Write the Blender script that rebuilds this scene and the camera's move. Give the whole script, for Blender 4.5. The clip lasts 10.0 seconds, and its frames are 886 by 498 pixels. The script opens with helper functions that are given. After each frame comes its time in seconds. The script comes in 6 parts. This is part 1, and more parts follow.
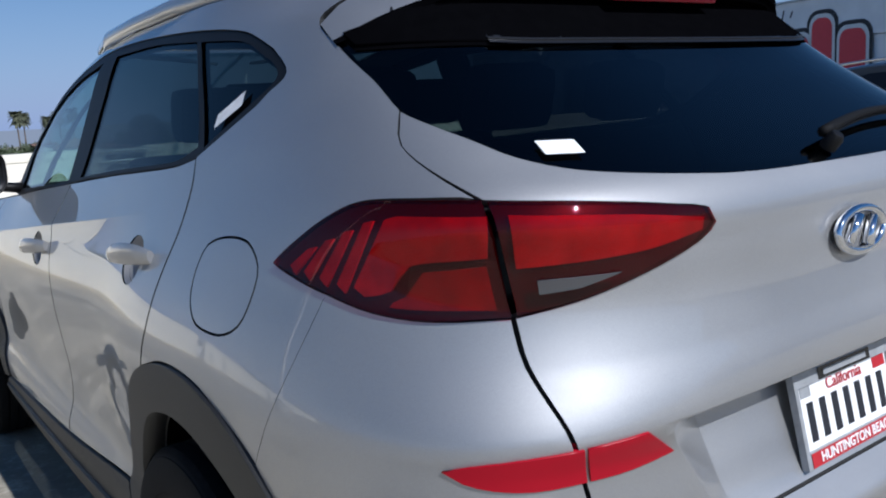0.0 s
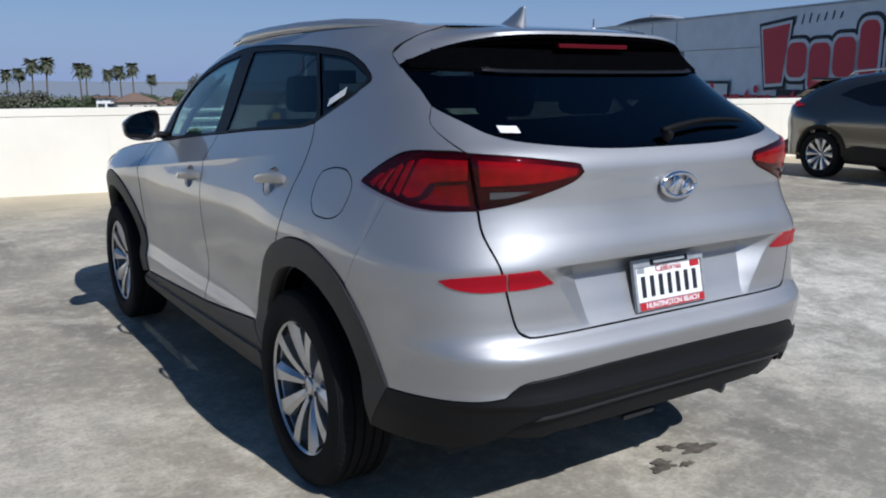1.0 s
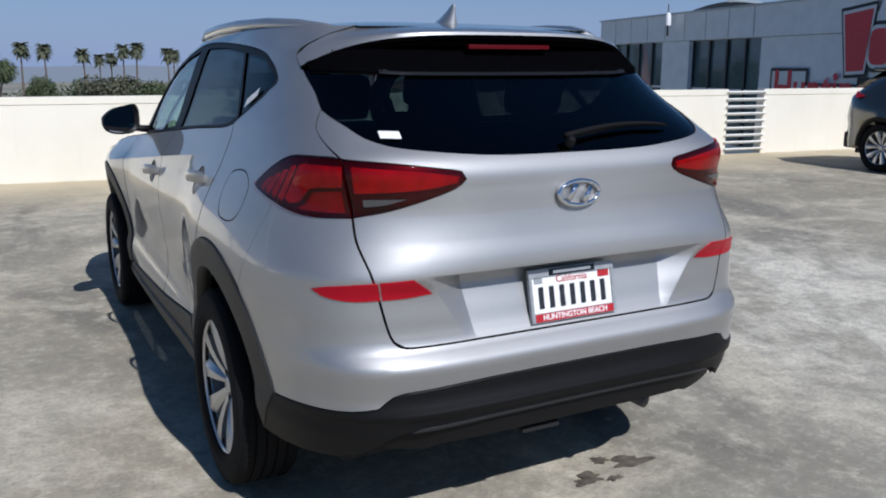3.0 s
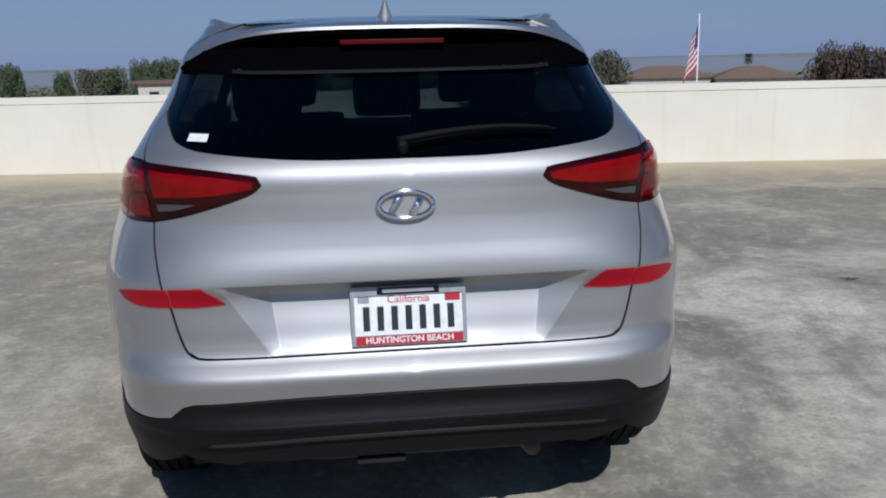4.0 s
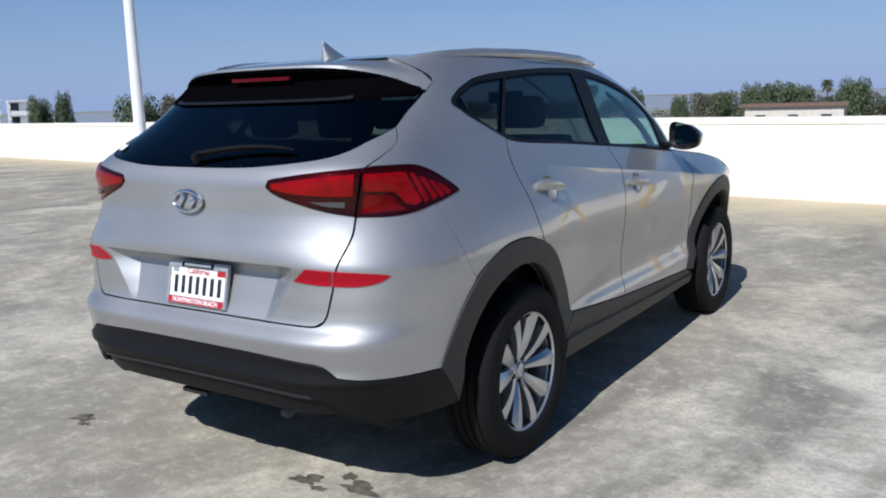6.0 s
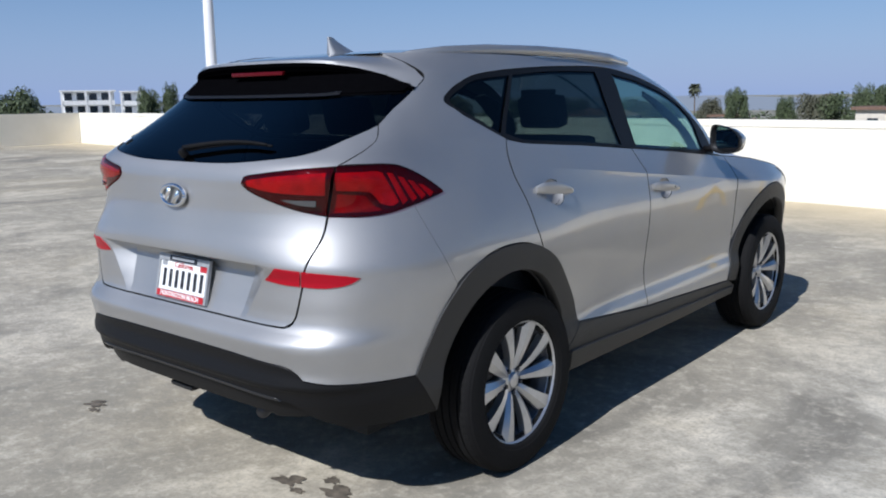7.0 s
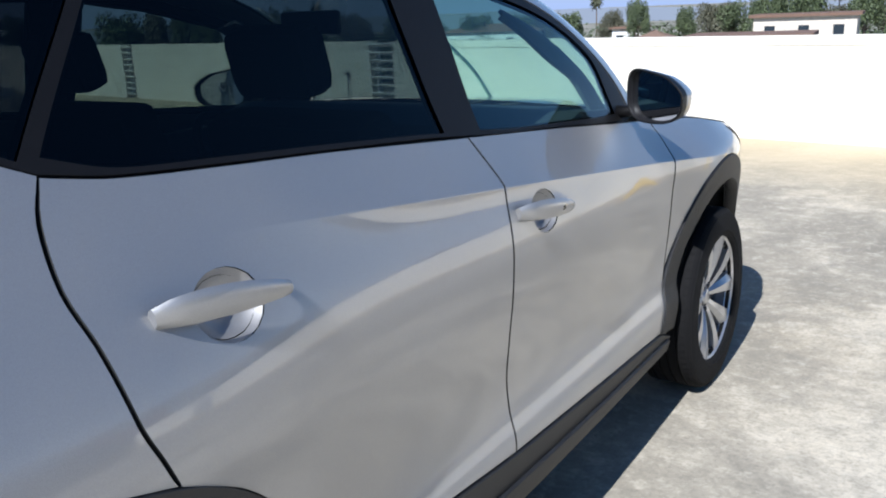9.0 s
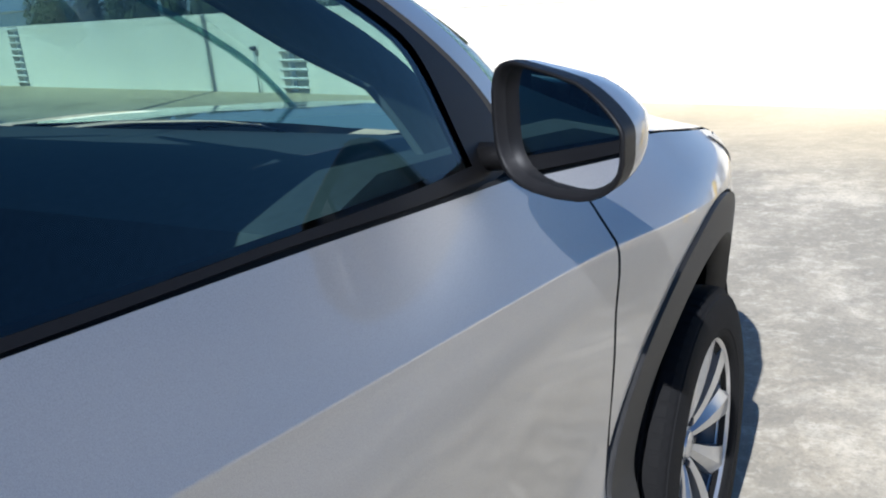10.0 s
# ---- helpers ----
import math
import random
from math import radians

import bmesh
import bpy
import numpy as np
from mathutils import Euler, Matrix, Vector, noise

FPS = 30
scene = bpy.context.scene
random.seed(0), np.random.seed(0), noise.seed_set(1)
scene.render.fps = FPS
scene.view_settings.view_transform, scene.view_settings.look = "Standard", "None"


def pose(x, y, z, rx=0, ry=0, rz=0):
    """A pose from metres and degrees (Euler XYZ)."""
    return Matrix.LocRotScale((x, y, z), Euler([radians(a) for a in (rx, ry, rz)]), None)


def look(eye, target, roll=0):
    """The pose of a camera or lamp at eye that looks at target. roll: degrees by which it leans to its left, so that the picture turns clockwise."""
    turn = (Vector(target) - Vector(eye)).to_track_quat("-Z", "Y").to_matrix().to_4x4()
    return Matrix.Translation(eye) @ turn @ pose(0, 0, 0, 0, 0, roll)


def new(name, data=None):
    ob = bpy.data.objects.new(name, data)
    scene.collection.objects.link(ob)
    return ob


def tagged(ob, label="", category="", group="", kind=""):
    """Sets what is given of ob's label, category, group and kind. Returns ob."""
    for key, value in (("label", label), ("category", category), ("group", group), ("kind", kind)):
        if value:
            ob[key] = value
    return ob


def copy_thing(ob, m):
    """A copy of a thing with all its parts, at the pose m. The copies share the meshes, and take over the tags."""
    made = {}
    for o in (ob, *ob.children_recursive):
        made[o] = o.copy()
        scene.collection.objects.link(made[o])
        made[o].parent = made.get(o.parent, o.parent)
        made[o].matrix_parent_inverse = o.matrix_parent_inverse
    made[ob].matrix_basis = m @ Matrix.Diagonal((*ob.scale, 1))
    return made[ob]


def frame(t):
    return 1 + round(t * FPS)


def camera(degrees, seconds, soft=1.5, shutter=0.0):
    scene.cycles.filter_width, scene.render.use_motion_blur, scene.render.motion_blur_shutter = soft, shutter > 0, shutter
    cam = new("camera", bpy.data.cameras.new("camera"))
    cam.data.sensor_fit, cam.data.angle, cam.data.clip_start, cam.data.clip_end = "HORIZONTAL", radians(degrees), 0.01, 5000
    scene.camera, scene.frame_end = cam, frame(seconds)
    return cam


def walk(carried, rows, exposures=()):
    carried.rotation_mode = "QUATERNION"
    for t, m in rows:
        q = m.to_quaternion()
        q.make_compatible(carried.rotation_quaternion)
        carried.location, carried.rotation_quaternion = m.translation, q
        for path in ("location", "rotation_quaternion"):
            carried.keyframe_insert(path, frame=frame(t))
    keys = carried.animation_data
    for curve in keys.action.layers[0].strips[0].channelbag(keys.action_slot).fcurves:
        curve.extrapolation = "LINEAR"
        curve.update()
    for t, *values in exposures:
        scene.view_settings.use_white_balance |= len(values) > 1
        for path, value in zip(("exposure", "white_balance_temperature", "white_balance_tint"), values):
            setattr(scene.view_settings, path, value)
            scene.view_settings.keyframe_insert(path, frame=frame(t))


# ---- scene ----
from mathutils import geometry

# stops and white balance along the way
EXPOSURES = [(0.0, -.05, 5700, 12), (.5, -.12, 5700, 12), (1.5, -.21, 5830, 12), (2.2, -.15, 5830, 12), (3.5, -.42, 5830, 12), (4.0, -.57, 5820, 12), (5.0, -.33, 5850, 12), (5.7, -.02, 5850, 12), (6.8, .04, 5850, 12), (8.0, .19, 5900, 12), (8.5, .41, 5850, 12), (9.0, .52, 5830, 12), (9.5, .52, 5800, 12), (10.0, .6, 5780, 12)]
cam = camera(54.85, 10.0, soft=2.0)
PATH = [
    (0, (-1.408, -1.628, 1.354), (-0.240, -0.039, 1.017), -3.46),
    (0.5, (-1.747, -2.256, 1.392), (-0.658, -0.608, 1.083), -1.02),
    (1, (-2.051, -2.697, 1.423), (-0.973, -1.058, 1.033), -0.07),
    (1.5, (-2.130, -2.910, 1.469), (-1.057, -1.267, 1.083), 0.30),
    (2, (-2.122, -3.037, 1.491), (-1.058, -1.385, 1.115), 0.14),
    (2.2, (-2.093, -3.072, 1.501), (-1.039, -1.417, 1.117), 0.28),
    (3.3, (-1.162, -2.903, 1.456), (-0.383, -1.112, 1.025), -0.13),
    (3.5, (-0.869, -2.923, 1.447), (-0.229, -1.076, 1.026), -0.30),
    (4, (-0.142, -3.125, 1.476), (0.066, -1.183, 1.041), -1.29),
    (4.5, (0.576, -3.220, 1.474), (0.388, -1.273, 1.060), -1.68),
    (5, (1.319, -3.250, 1.456), (0.784, -1.362, 1.069), -1.87),
    (5.5, (2.002, -3.089, 1.438), (1.133, -1.321, 1.095), -2.00),
    (5.7, (2.224, -3.033, 1.437), (1.247, -1.321, 1.094), -1.94),
    (6.8, (2.679, -2.656, 1.437), (1.432, -1.132, 1.087), -0.97),
    (7, (2.696, -2.614, 1.434), (1.429, -1.107, 1.084), -0.82),
    (7.5, (2.632, -2.398, 1.400), (1.339, -0.915, 1.041), -0.34),
    (8, (2.369, -1.854, 1.393), (1.114, -0.358, 0.961), -0.02),
    (8.5, (2.075, -1.205, 1.433), (0.914, 0.341, 0.923), 0.01),
    (9, (1.777, -0.532, 1.450), (0.694, 1.062, 0.916), -2.42),
    (9.5, (1.510, 0.239, 1.411), (0.483, 1.853, 0.828), -4.02),
    (10, (1.293, 0.977, 1.376), (0.291, 2.593, 0.758), -5.12),
]
walk(cam, [(t, look(eye, target, roll)) for t, eye, target, roll in PATH], exposures=EXPOSURES)


# ---- daylight: a clear sky, the sun behind the car ----
SUN = Vector((.10, -1.07, 1.0)).normalized()
world = bpy.data.worlds.new("sky")
scene.world = world
world.use_nodes = True
sky_node = world.node_tree.nodes.new("ShaderNodeTexSky")
sky_node.sky_type = "NISHITA"
sky_node.sun_disc = False
sky_node.sun_elevation = math.asin(SUN.z)
sky_node.sun_rotation = math.atan2(SUN.x, SUN.y)
sky_node.altitude = 30
sky_node.air_density, sky_node.dust_density, sky_node.ozone_density = 1.0, .25, 4.0
background = world.node_tree.nodes["Background"]
background.inputs["Strength"].default_value = .067
way = world.node_tree.nodes.new("ShaderNodeTexCoord")
split = world.node_tree.nodes.new("ShaderNodeSeparateXYZ")
haze = world.node_tree.nodes.new("ShaderNodeValToRGB")
blend = world.node_tree.nodes.new("ShaderNodeMix")
blend.data_type = "RGBA"
haze.color_ramp.elements[0].position, haze.color_ramp.elements[0].color = 0.0, (.85, .85, .85, 1)
haze.color_ramp.elements[1].position, haze.color_ramp.elements[1].color = .22, (0, 0, 0, 1)
blend.inputs[7].default_value = (4.4, 5.9, 9.6, 1)
link = world.node_tree.links.new
link(way.outputs["Generated"], split.inputs[0])
link(split.outputs["Z"], haze.inputs["Fac"])
link(haze.outputs["Color"], blend.inputs[0])
vivid = world.node_tree.nodes.new("ShaderNodeHueSaturation")
vivid.inputs["Saturation"].default_value = 1.2
link(sky_node.outputs["Color"], vivid.inputs["Color"])
link(vivid.outputs["Color"], blend.inputs[6])
link(blend.outputs[2], background.inputs["Color"])
sun = new("sun", bpy.data.lights.new("sun", "SUN"))
sun.data.energy, sun.data.angle, sun.data.color = 5.0, radians(.55), (1.0, .965, .91)
sun.matrix_world = look(SUN * 40, (0, 0, 0))


# ---- materials ----
class Nodes:
    """A material under construction: its nodes by short calls."""

    def __init__(self, name, color=(.5, .5, .5), rough=.5, metal=0.0, **more):
        self.mat = bpy.data.materials.new(name)
        self.mat.use_nodes = True
        self.tree = self.mat.node_tree
        self.bsdf = self.tree.nodes["Principled BSDF"]
        self.put("Base Color", (*color, 1))
        self.put("Roughness", rough)
        self.put("Metallic", metal)
        for key, value in more.items():
            self.put(key.replace("_", " ").title().replace("Ior", "IOR"), value)
        self._coord = None

    def put(self, key, value):
        if isinstance(value, bpy.types.NodeSocket):
            self.tree.links.new(value, self.bsdf.inputs[key])
        else:
            self.bsdf.inputs[key].default_value = value
        return self

    def node(self, kind, **inputs):
        n = self.tree.nodes.new("ShaderNode" + kind)
        for key, value in inputs.items():
            key = key.replace("_", " ")
            if isinstance(value, bpy.types.NodeSocket):
                self.tree.links.new(value, n.inputs[key])
            else:
                n.inputs[key].default_value = value
        return n

    @property
    def coord(self):
        if self._coord is None:
            self._coord = self.tree.nodes.new("ShaderNodeTexCoord").outputs["Object"]
        return self._coord

    def stretched(self, sx, sy, sz):
        m = self.tree.nodes.new("ShaderNodeMapping")
        m.inputs["Scale"].default_value = (sx, sy, sz)
        self.tree.links.new(self.coord, m.inputs["Vector"])
        return m.outputs["Vector"]

    def noise(self, scale, detail=4.0, rough=.55, vector=None, distort=0.0):
        return self.node("TexNoise", Vector=vector or self.coord, Scale=scale, Detail=detail, Roughness=rough, Distortion=distort).outputs["Fac"]

    def ramp(self, fac, *stops):
        r = self.tree.nodes.new("ShaderNodeValToRGB")
        self.tree.links.new(fac, r.inputs["Fac"])
        el = r.color_ramp.elements
        while len(el) < len(stops):
            el.new(.5)
        for e, (at, c) in zip(el, stops):
            e.position = at
            e.color = (c, c, c, 1) if isinstance(c, (int, float)) else (*c, 1)
        return r.outputs["Color"]

    def mix(self, fac, a, b, how="MIX"):
        m = self.tree.nodes.new("ShaderNodeMix")
        m.data_type, m.blend_type = "RGBA", how
        for sock, value in zip((m.inputs[0], m.inputs[6], m.inputs[7]), (fac, a, b)):
            if isinstance(value, bpy.types.NodeSocket):
                self.tree.links.new(value, sock)
            elif isinstance(value, tuple):
                sock.default_value = (*value, 1)
            else:
                sock.default_value = value
        return m.outputs[2]

    def bump(self, height, strength=.3, distance=.01):
        self.put("Normal", self.node("Bump", Height=height, Strength=strength, Distance=distance).outputs["Normal"])
        return self


def make_paint(name, color, metal=.85, rough=.3, sharp=.45):
    """Metallic lacquer: a broad flake layer and a sharper one under the same clear coat."""
    n = Nodes(name, color, rough, metal, coat_weight=1.0, coat_roughness=.01, coat_ior=1.7)
    fleck = n.noise(900, 2)
    col = n.mix(n.ramp(fleck, (.3, 0.0), (.7, 1.0)), tuple(c * .9 for c in color), tuple(min(1, c * 1.08) for c in color))
    dust = n.noise(3.0, 5)
    second = n.tree.nodes.new("ShaderNodeBsdfPrincipled")
    dim = n.mix(1.0, col, (.66, .66, .66), "MULTIPLY")
    for b, r in ((n.bsdf, rough), (second, rough * .62)):
        n.tree.links.new(col if b == n.bsdf else dim, b.inputs["Base Color"])
        n.tree.links.new(n.ramp(dust, (.3, r * .92), (.75, r * 1.12)), b.inputs["Roughness"])
        n.tree.links.new(n.ramp(dust, (.35, .004), (.8, .02)), b.inputs["Coat Roughness"])
        b.inputs["Metallic"].default_value = metal
        b.inputs["Coat Weight"].default_value = 1.0
        b.inputs["Coat IOR"].default_value = 1.7
    mixer = n.tree.nodes.new("ShaderNodeMixShader")
    mixer.inputs["Fac"].default_value = sharp
    n.tree.links.new(n.bsdf.outputs[0], mixer.inputs[1])
    n.tree.links.new(second.outputs[0], mixer.inputs[2])
    n.tree.links.new(mixer.outputs[0], n.tree.nodes["Material Output"].inputs["Surface"])
    return n.mat


def make_glass(name, tint, gloss=.06, grazing=1.0):
    """A tinted car pane: it lets light through and mirrors more at grazing angles."""
    mat = bpy.data.materials.new(name)
    mat.use_nodes = True
    t = mat.node_tree
    t.nodes.remove(t.nodes["Principled BSDF"])
    clear, shine, mixer = t.nodes.new("ShaderNodeBsdfTransparent"), t.nodes.new("ShaderNodeBsdfGlossy"), t.nodes.new("ShaderNodeMixShader")
    facing, power, span = t.nodes.new("ShaderNodeLayerWeight"), t.nodes.new("ShaderNodeMath"), t.nodes.new("ShaderNodeMath")
    facing.inputs["Blend"].default_value = .5
    power.operation, span.operation = "POWER", "MULTIPLY_ADD"
    power.inputs[1].default_value = 4.5
    span.inputs[1].default_value, span.inputs[2].default_value = grazing - gloss, gloss
    t.links.new(facing.outputs["Facing"], power.inputs[0])
    t.links.new(power.outputs[0], span.inputs[0])
    clear.inputs["Color"].default_value = (*tint, 1)
    shine.inputs["Roughness"].default_value = .015
    t.links.new(span.outputs[0], mixer.inputs["Fac"])
    t.links.new(clear.outputs[0], mixer.inputs[1])
    t.links.new(shine.outputs[0], mixer.inputs[2])
    t.links.new(mixer.outputs[0], t.nodes["Material Output"].inputs["Surface"])
    return mat


def make_plain(name, color, rough=.5, metal=0.0, grain=0.0, scale=40, vary=.12, **more):
    n = Nodes(name, color, rough, metal, **more)
    f = n.noise(scale, 5)
    n.put("Base Color", n.mix(n.ramp(f, (.3, 0.0), (.7, 1.0)), tuple(c * (1 - vary) for c in color), tuple(min(1, c * (1 + vary)) for c in color)))
    if grain:
        n.bump(n.noise(scale * 8, 4), grain, .002)
    return n.mat


def make_concrete():
    """Worn deck concrete: pale patches, grey worn-through blotches, dark stains and fine specks."""
    n = Nodes("deck_concrete", (.42, .40, .37), .85)
    big = n.noise(.22, 6, .6, distort=.5)
    blotch = n.noise(.95, 9, .68, distort=.5)
    stain = n.noise(.55, 7, .64, vector=n.stretched(1.0, .6, 1.0), distort=.9)
    mottle = n.noise(5.5, 9, .7)
    fine = n.noise(55, 5, .65)
    speck = n.noise(160, 3, .6)
    worn = n.noise(17, 6, .7, distort=.3)
    col = n.mix(n.ramp(big, (.38, 0.0), (.62, 1.0)), (0.400, 0.351, 0.265), (0.486, 0.448, 0.378))
    # worn pale places and greyer, damp-stained ones, with ragged edges
    for place, size, strength, tone in (((3.0, .8, 0), 3.0, .95, (.80, .77, .70)), ((-2.9, -.7, 0), 1.6, .6, (.66, .62, .55)), ((.7, -2.0, 0), 2.4, .65, (.27, .26, .23)), ((2.6, 5.2, 0), 2.4, .5, (.28, .27, .24))):
        near = n.node("VectorMath", Vector=n.coord)
        near.operation = "DISTANCE"
        near.inputs[1].default_value = place
        wave = n.node("Math")
        wave.operation = "MULTIPLY_ADD"
        wave.inputs[1].default_value, wave.inputs[2].default_value = 2.6, -1.3
        n.tree.links.new(blotch, wave.inputs[0])
        edge = n.node("Math")
        n.tree.links.new(near.outputs["Value"], edge.inputs[0])
        n.tree.links.new(wave.outputs[0], edge.inputs[1])
        reach = n.node("Math")
        reach.operation = "DIVIDE"
        reach.inputs[1].default_value = size
        n.tree.links.new(edge.outputs[0], reach.inputs[0])
        col = n.mix(n.ramp(reach.outputs[0], (.35, strength), (1.0, 0.0)), col, tone)
    col = n.mix(n.ramp(blotch, (.42, .75), (.56, 0.0)), col, (0.275, 0.254, 0.211))
    col = n.mix(n.ramp(stain, (.36, .85), (.47, 0.0)), col, (0.162, 0.153, 0.135))
    col = n.mix(n.ramp(blotch, (.53, 0.0), (.64, .75)), col, (0.648, 0.599, 0.502))
    col = n.mix(n.ramp(mottle, (.38, .38), (.52, 0.0)), col, (0.227, 0.216, 0.189))
    col = n.mix(n.ramp(mottle, (.54, 0.0), (.68, .55)), col, (0.680, 0.637, 0.551))
    col = n.mix(n.ramp(worn, (.38, .30), (.52, 0.0)), col, (0.25, 0.238, 0.205))
    col = n.mix(n.ramp(worn, (.53, 0.0), (.68, .36)), col, (0.70, 0.665, 0.585))
    col = n.mix(n.ramp(fine, (.36, .38), (.52, 0.0)), col, (0.184, 0.173, 0.151))
    col = n.mix(n.ramp(speck, (.62, 0.0), (.72, .45)), col, (0.713, 0.691, 0.637))
    # wind-blown dust along the foot of the parapet
    along = n.node("VectorMath", Vector=n.coord)
    along.operation = "DOT_PRODUCT"
    along.inputs[1].default_value = (.1412, 1, 0)
    ragged = n.node("Math")
    ragged.operation = "MULTIPLY_ADD"
    ragged.inputs[1].default_value = 2.4
    n.tree.links.new(blotch, ragged.inputs[0])
    n.tree.links.new(along.outputs["Value"], ragged.inputs[2])
    reach = n.node("Math")
    reach.operation = "DIVIDE"
    reach.inputs[1].default_value = 10.0
    n.tree.links.new(ragged.outputs[0], reach.inputs[0])
    col = n.mix(n.ramp(reach.outputs[0], (.74, 0.0), (.93, .75)), col, (.56, .475, .33))
    col = n.mix(1.0, col, (1.0, .972, .90), "MULTIPLY")
    n.put("Base Color", col)
    n.put("Roughness", n.ramp(mottle, (.3, .7), (.7, .92)))
    return n.bump(n.noise(40, 8, .65), .35, .006).mat


paint = make_paint("silver_paint", (.44, .436, .43), .86, .58, .15)
grey_paint = make_paint("grey_green_paint", (.07, .067, .052), .6, .3)
black_plastic = make_plain("black_plastic", (.0055, .0055, .006), .48, grain=.2, scale=120, specular_ior_level=.22)
frame_black = make_plain("frame_black", (.007, .007, .008), .5, vary=.08, specular_ior_level=.2)
gloss_black = make_plain("gloss_black", (.008, .008, .009), .06, vary=.05)
seam = make_plain("dark_seam", (.01, .01, .01), .8)
privacy_glass = make_glass("privacy_glass", (.10, .115, .12), .03, .62)
rear_glass = make_glass("rear_privacy_glass", (.075, .09, .10), .04)
clear_glass = make_glass("tinted_glass", (.55, .73, .67), .075)
screen_glass = make_glass("screen_glass", (.42, .56, .54))
chrome = make_plain("chrome", (.80, .81, .83), .08, 1.0, vary=.03)
satin = make_plain("satin_trim", (.62, .62, .62), .28, .9, vary=.04)
rubber = make_plain("tyre_rubber", (.007, .007, .0073), .85, specular_ior_level=.2, grain=.35, scale=60)
alloy = make_plain("wheel_alloy", (.56, .565, .575), .28, .8, vary=.05)
# the wheel alloy darkened for the shade inside the rim
barrel_shade_grey = make_plain("barrel_shade_grey", (.10, .102, .108), .5, .5)
steel_dark = make_plain("dark_steel", (.07, .07, .075), .5, .7)
cabin = make_plain("cabin_cloth", (.018, .019, .022), .9, scale=80)
cabin_grey = make_plain("cabin_plastic", (.06, .066, .078), .6, scale=60)
white_paint = make_plain("white_paper", (.82, .82, .80), .6)
red_paint = make_plain("red_print", (.42, .012, .02), .5)
black_print = make_plain("black_print", (.012, .014, .02), .5)
concrete = make_concrete()

# ---- the car's outer surface ----
def curve(knots):
    """A smooth curve through a few (place, value) knots."""
    k = np.array(knots, float)
    px, py = k[:, 0], k[:, 1]
    slope = np.diff(py) / np.diff(px)
    m = np.r_[slope[0], (slope[1:] + slope[:-1]) / 2, slope[-1]]
    flat = np.r_[False, slope[1:] * slope[:-1] <= 0, False]
    m[flat] *= 0.4

    def at(v):
        v = np.clip(np.asarray(v, float), px[0], px[-1])
        i = np.clip(np.searchsorted(px, v) - 1, 0, len(px) - 2)
        h = px[i + 1] - px[i]
        s = (v - px[i]) / h
        return ((2 * s**3 - 3 * s**2 + 1) * py[i] + (s**3 - 2 * s**2 + s) * h * m[i]
                + (3 * s**2 - 2 * s**3) * py[i + 1] + (s**3 - s**2) * h * m[i + 1])
    return at


def ease(a, b, v):
    s = np.clip((np.asarray(v, float) - a) / (b - a), 0, 1)
    return s * s * (3 - 2 * s)


# half width by height on the flank; rear and front ends on the centre line by height
flank = curve([(.14, .77), (.25, .835), (.34, .868), (.42, .876), (.465, .872), (.52, .852), (.60, .847), (.72, .858), (.82, .868),
               (.90, .869), (.97, .858), (1.05, .828), (1.17, .780), (1.25, .747), (1.40, .690), (1.52, .640), (1.60, .58), (1.66, .51)])
tail = curve([(.14, -.78), (.24, -.855), (.34, -.905), (.44, -.934), (.495, -.938), (.508, -.951), (.522, -.947), (.56, -.936), (.60, -.940), (.645, -.948), (.660, -.943), (.70, -.908), (.735, -.899), (.78, -.898), (.86, -.902),
              (.905, -.922), (.94, -.920), (1.0, -.904), (1.06, -.893), (1.13, -.889), (1.183, -.884), (1.225, -.858), (1.27, -.803), (1.35, -.690),
              (1.42, -.588), (1.48, -.510), (1.54, -.435), (1.58, -.37), (1.60, -.33), (1.66, -.28)])
nose = curve([(.14, 3.36), (.25, 3.46), (.40, 3.54), (.55, 3.56), (.72, 3.55), (.86, 3.48), (.95, 3.38), (1.05, 3.22), (1.12, 3.0)])
screen = curve([(1.0, 2.64), (1.08, 2.53), (1.25, 2.34), (1.39, 2.09), (1.5, 1.83), (1.587, 1.53), (1.62, 1.34), (1.66, 1.05)])
square = curve([(.2, 4.2), (.42, 4.6), (.6, 6.2), (.72, 6.0), (.87, 5.4), (.96, 4.5), (1.06, 4.2), (1.14, 4.6), (1.215, 5.5), (1.27, 5.0), (1.34, 4.45), (1.66, 4.2)])
plan = curve([(-1, .985), (-.2, 1.0), (.6, 1.005), (1.5, 1.0), (2.2, .985), (2.8, .975), (3.3, .95), (3.7, .93)])


def belt(y):
    return 1.093 + .085 * (2.08 - np.asarray(y, float))


def crease(y):
    """Height of the fold along the doors."""
    return 1.181 - .1045 * np.asarray(y, float)


def half_width(y, z):
    zb = belt(np.clip(y, -.5, 2.6))
    v = np.where(z < .9, z, np.where(z < zb, .9 + (z - .9) / (zb - .9) * .27, 1.17 + (z - zb)))
    w = flank(v) * plan(y)
    w = w + .052 * ease(.30, .62, z) * (1 - ease(.86, 1.28, z)) * np.exp(-(np.abs(y + .12) / .56) ** 3)
    w = w + .047 * ease(.30, .62, z) * (1 - ease(.86, 1.10, z)) * np.exp(-(np.abs(y - 2.84) / .64) ** 4)
    d = z - crease(y)
    w = w + .018 * np.exp(-np.abs(d) / np.where(d < 0, .050, .080)) * ease(.15, .9, y) * (1 - ease(2.3, 3.0, y))
    return w - .035 * ease(.4, -.6, y) * ease(1.1, 1.4, z) - .055 * ease(.25, -.32, y) * ease(1.51, 1.60, z)


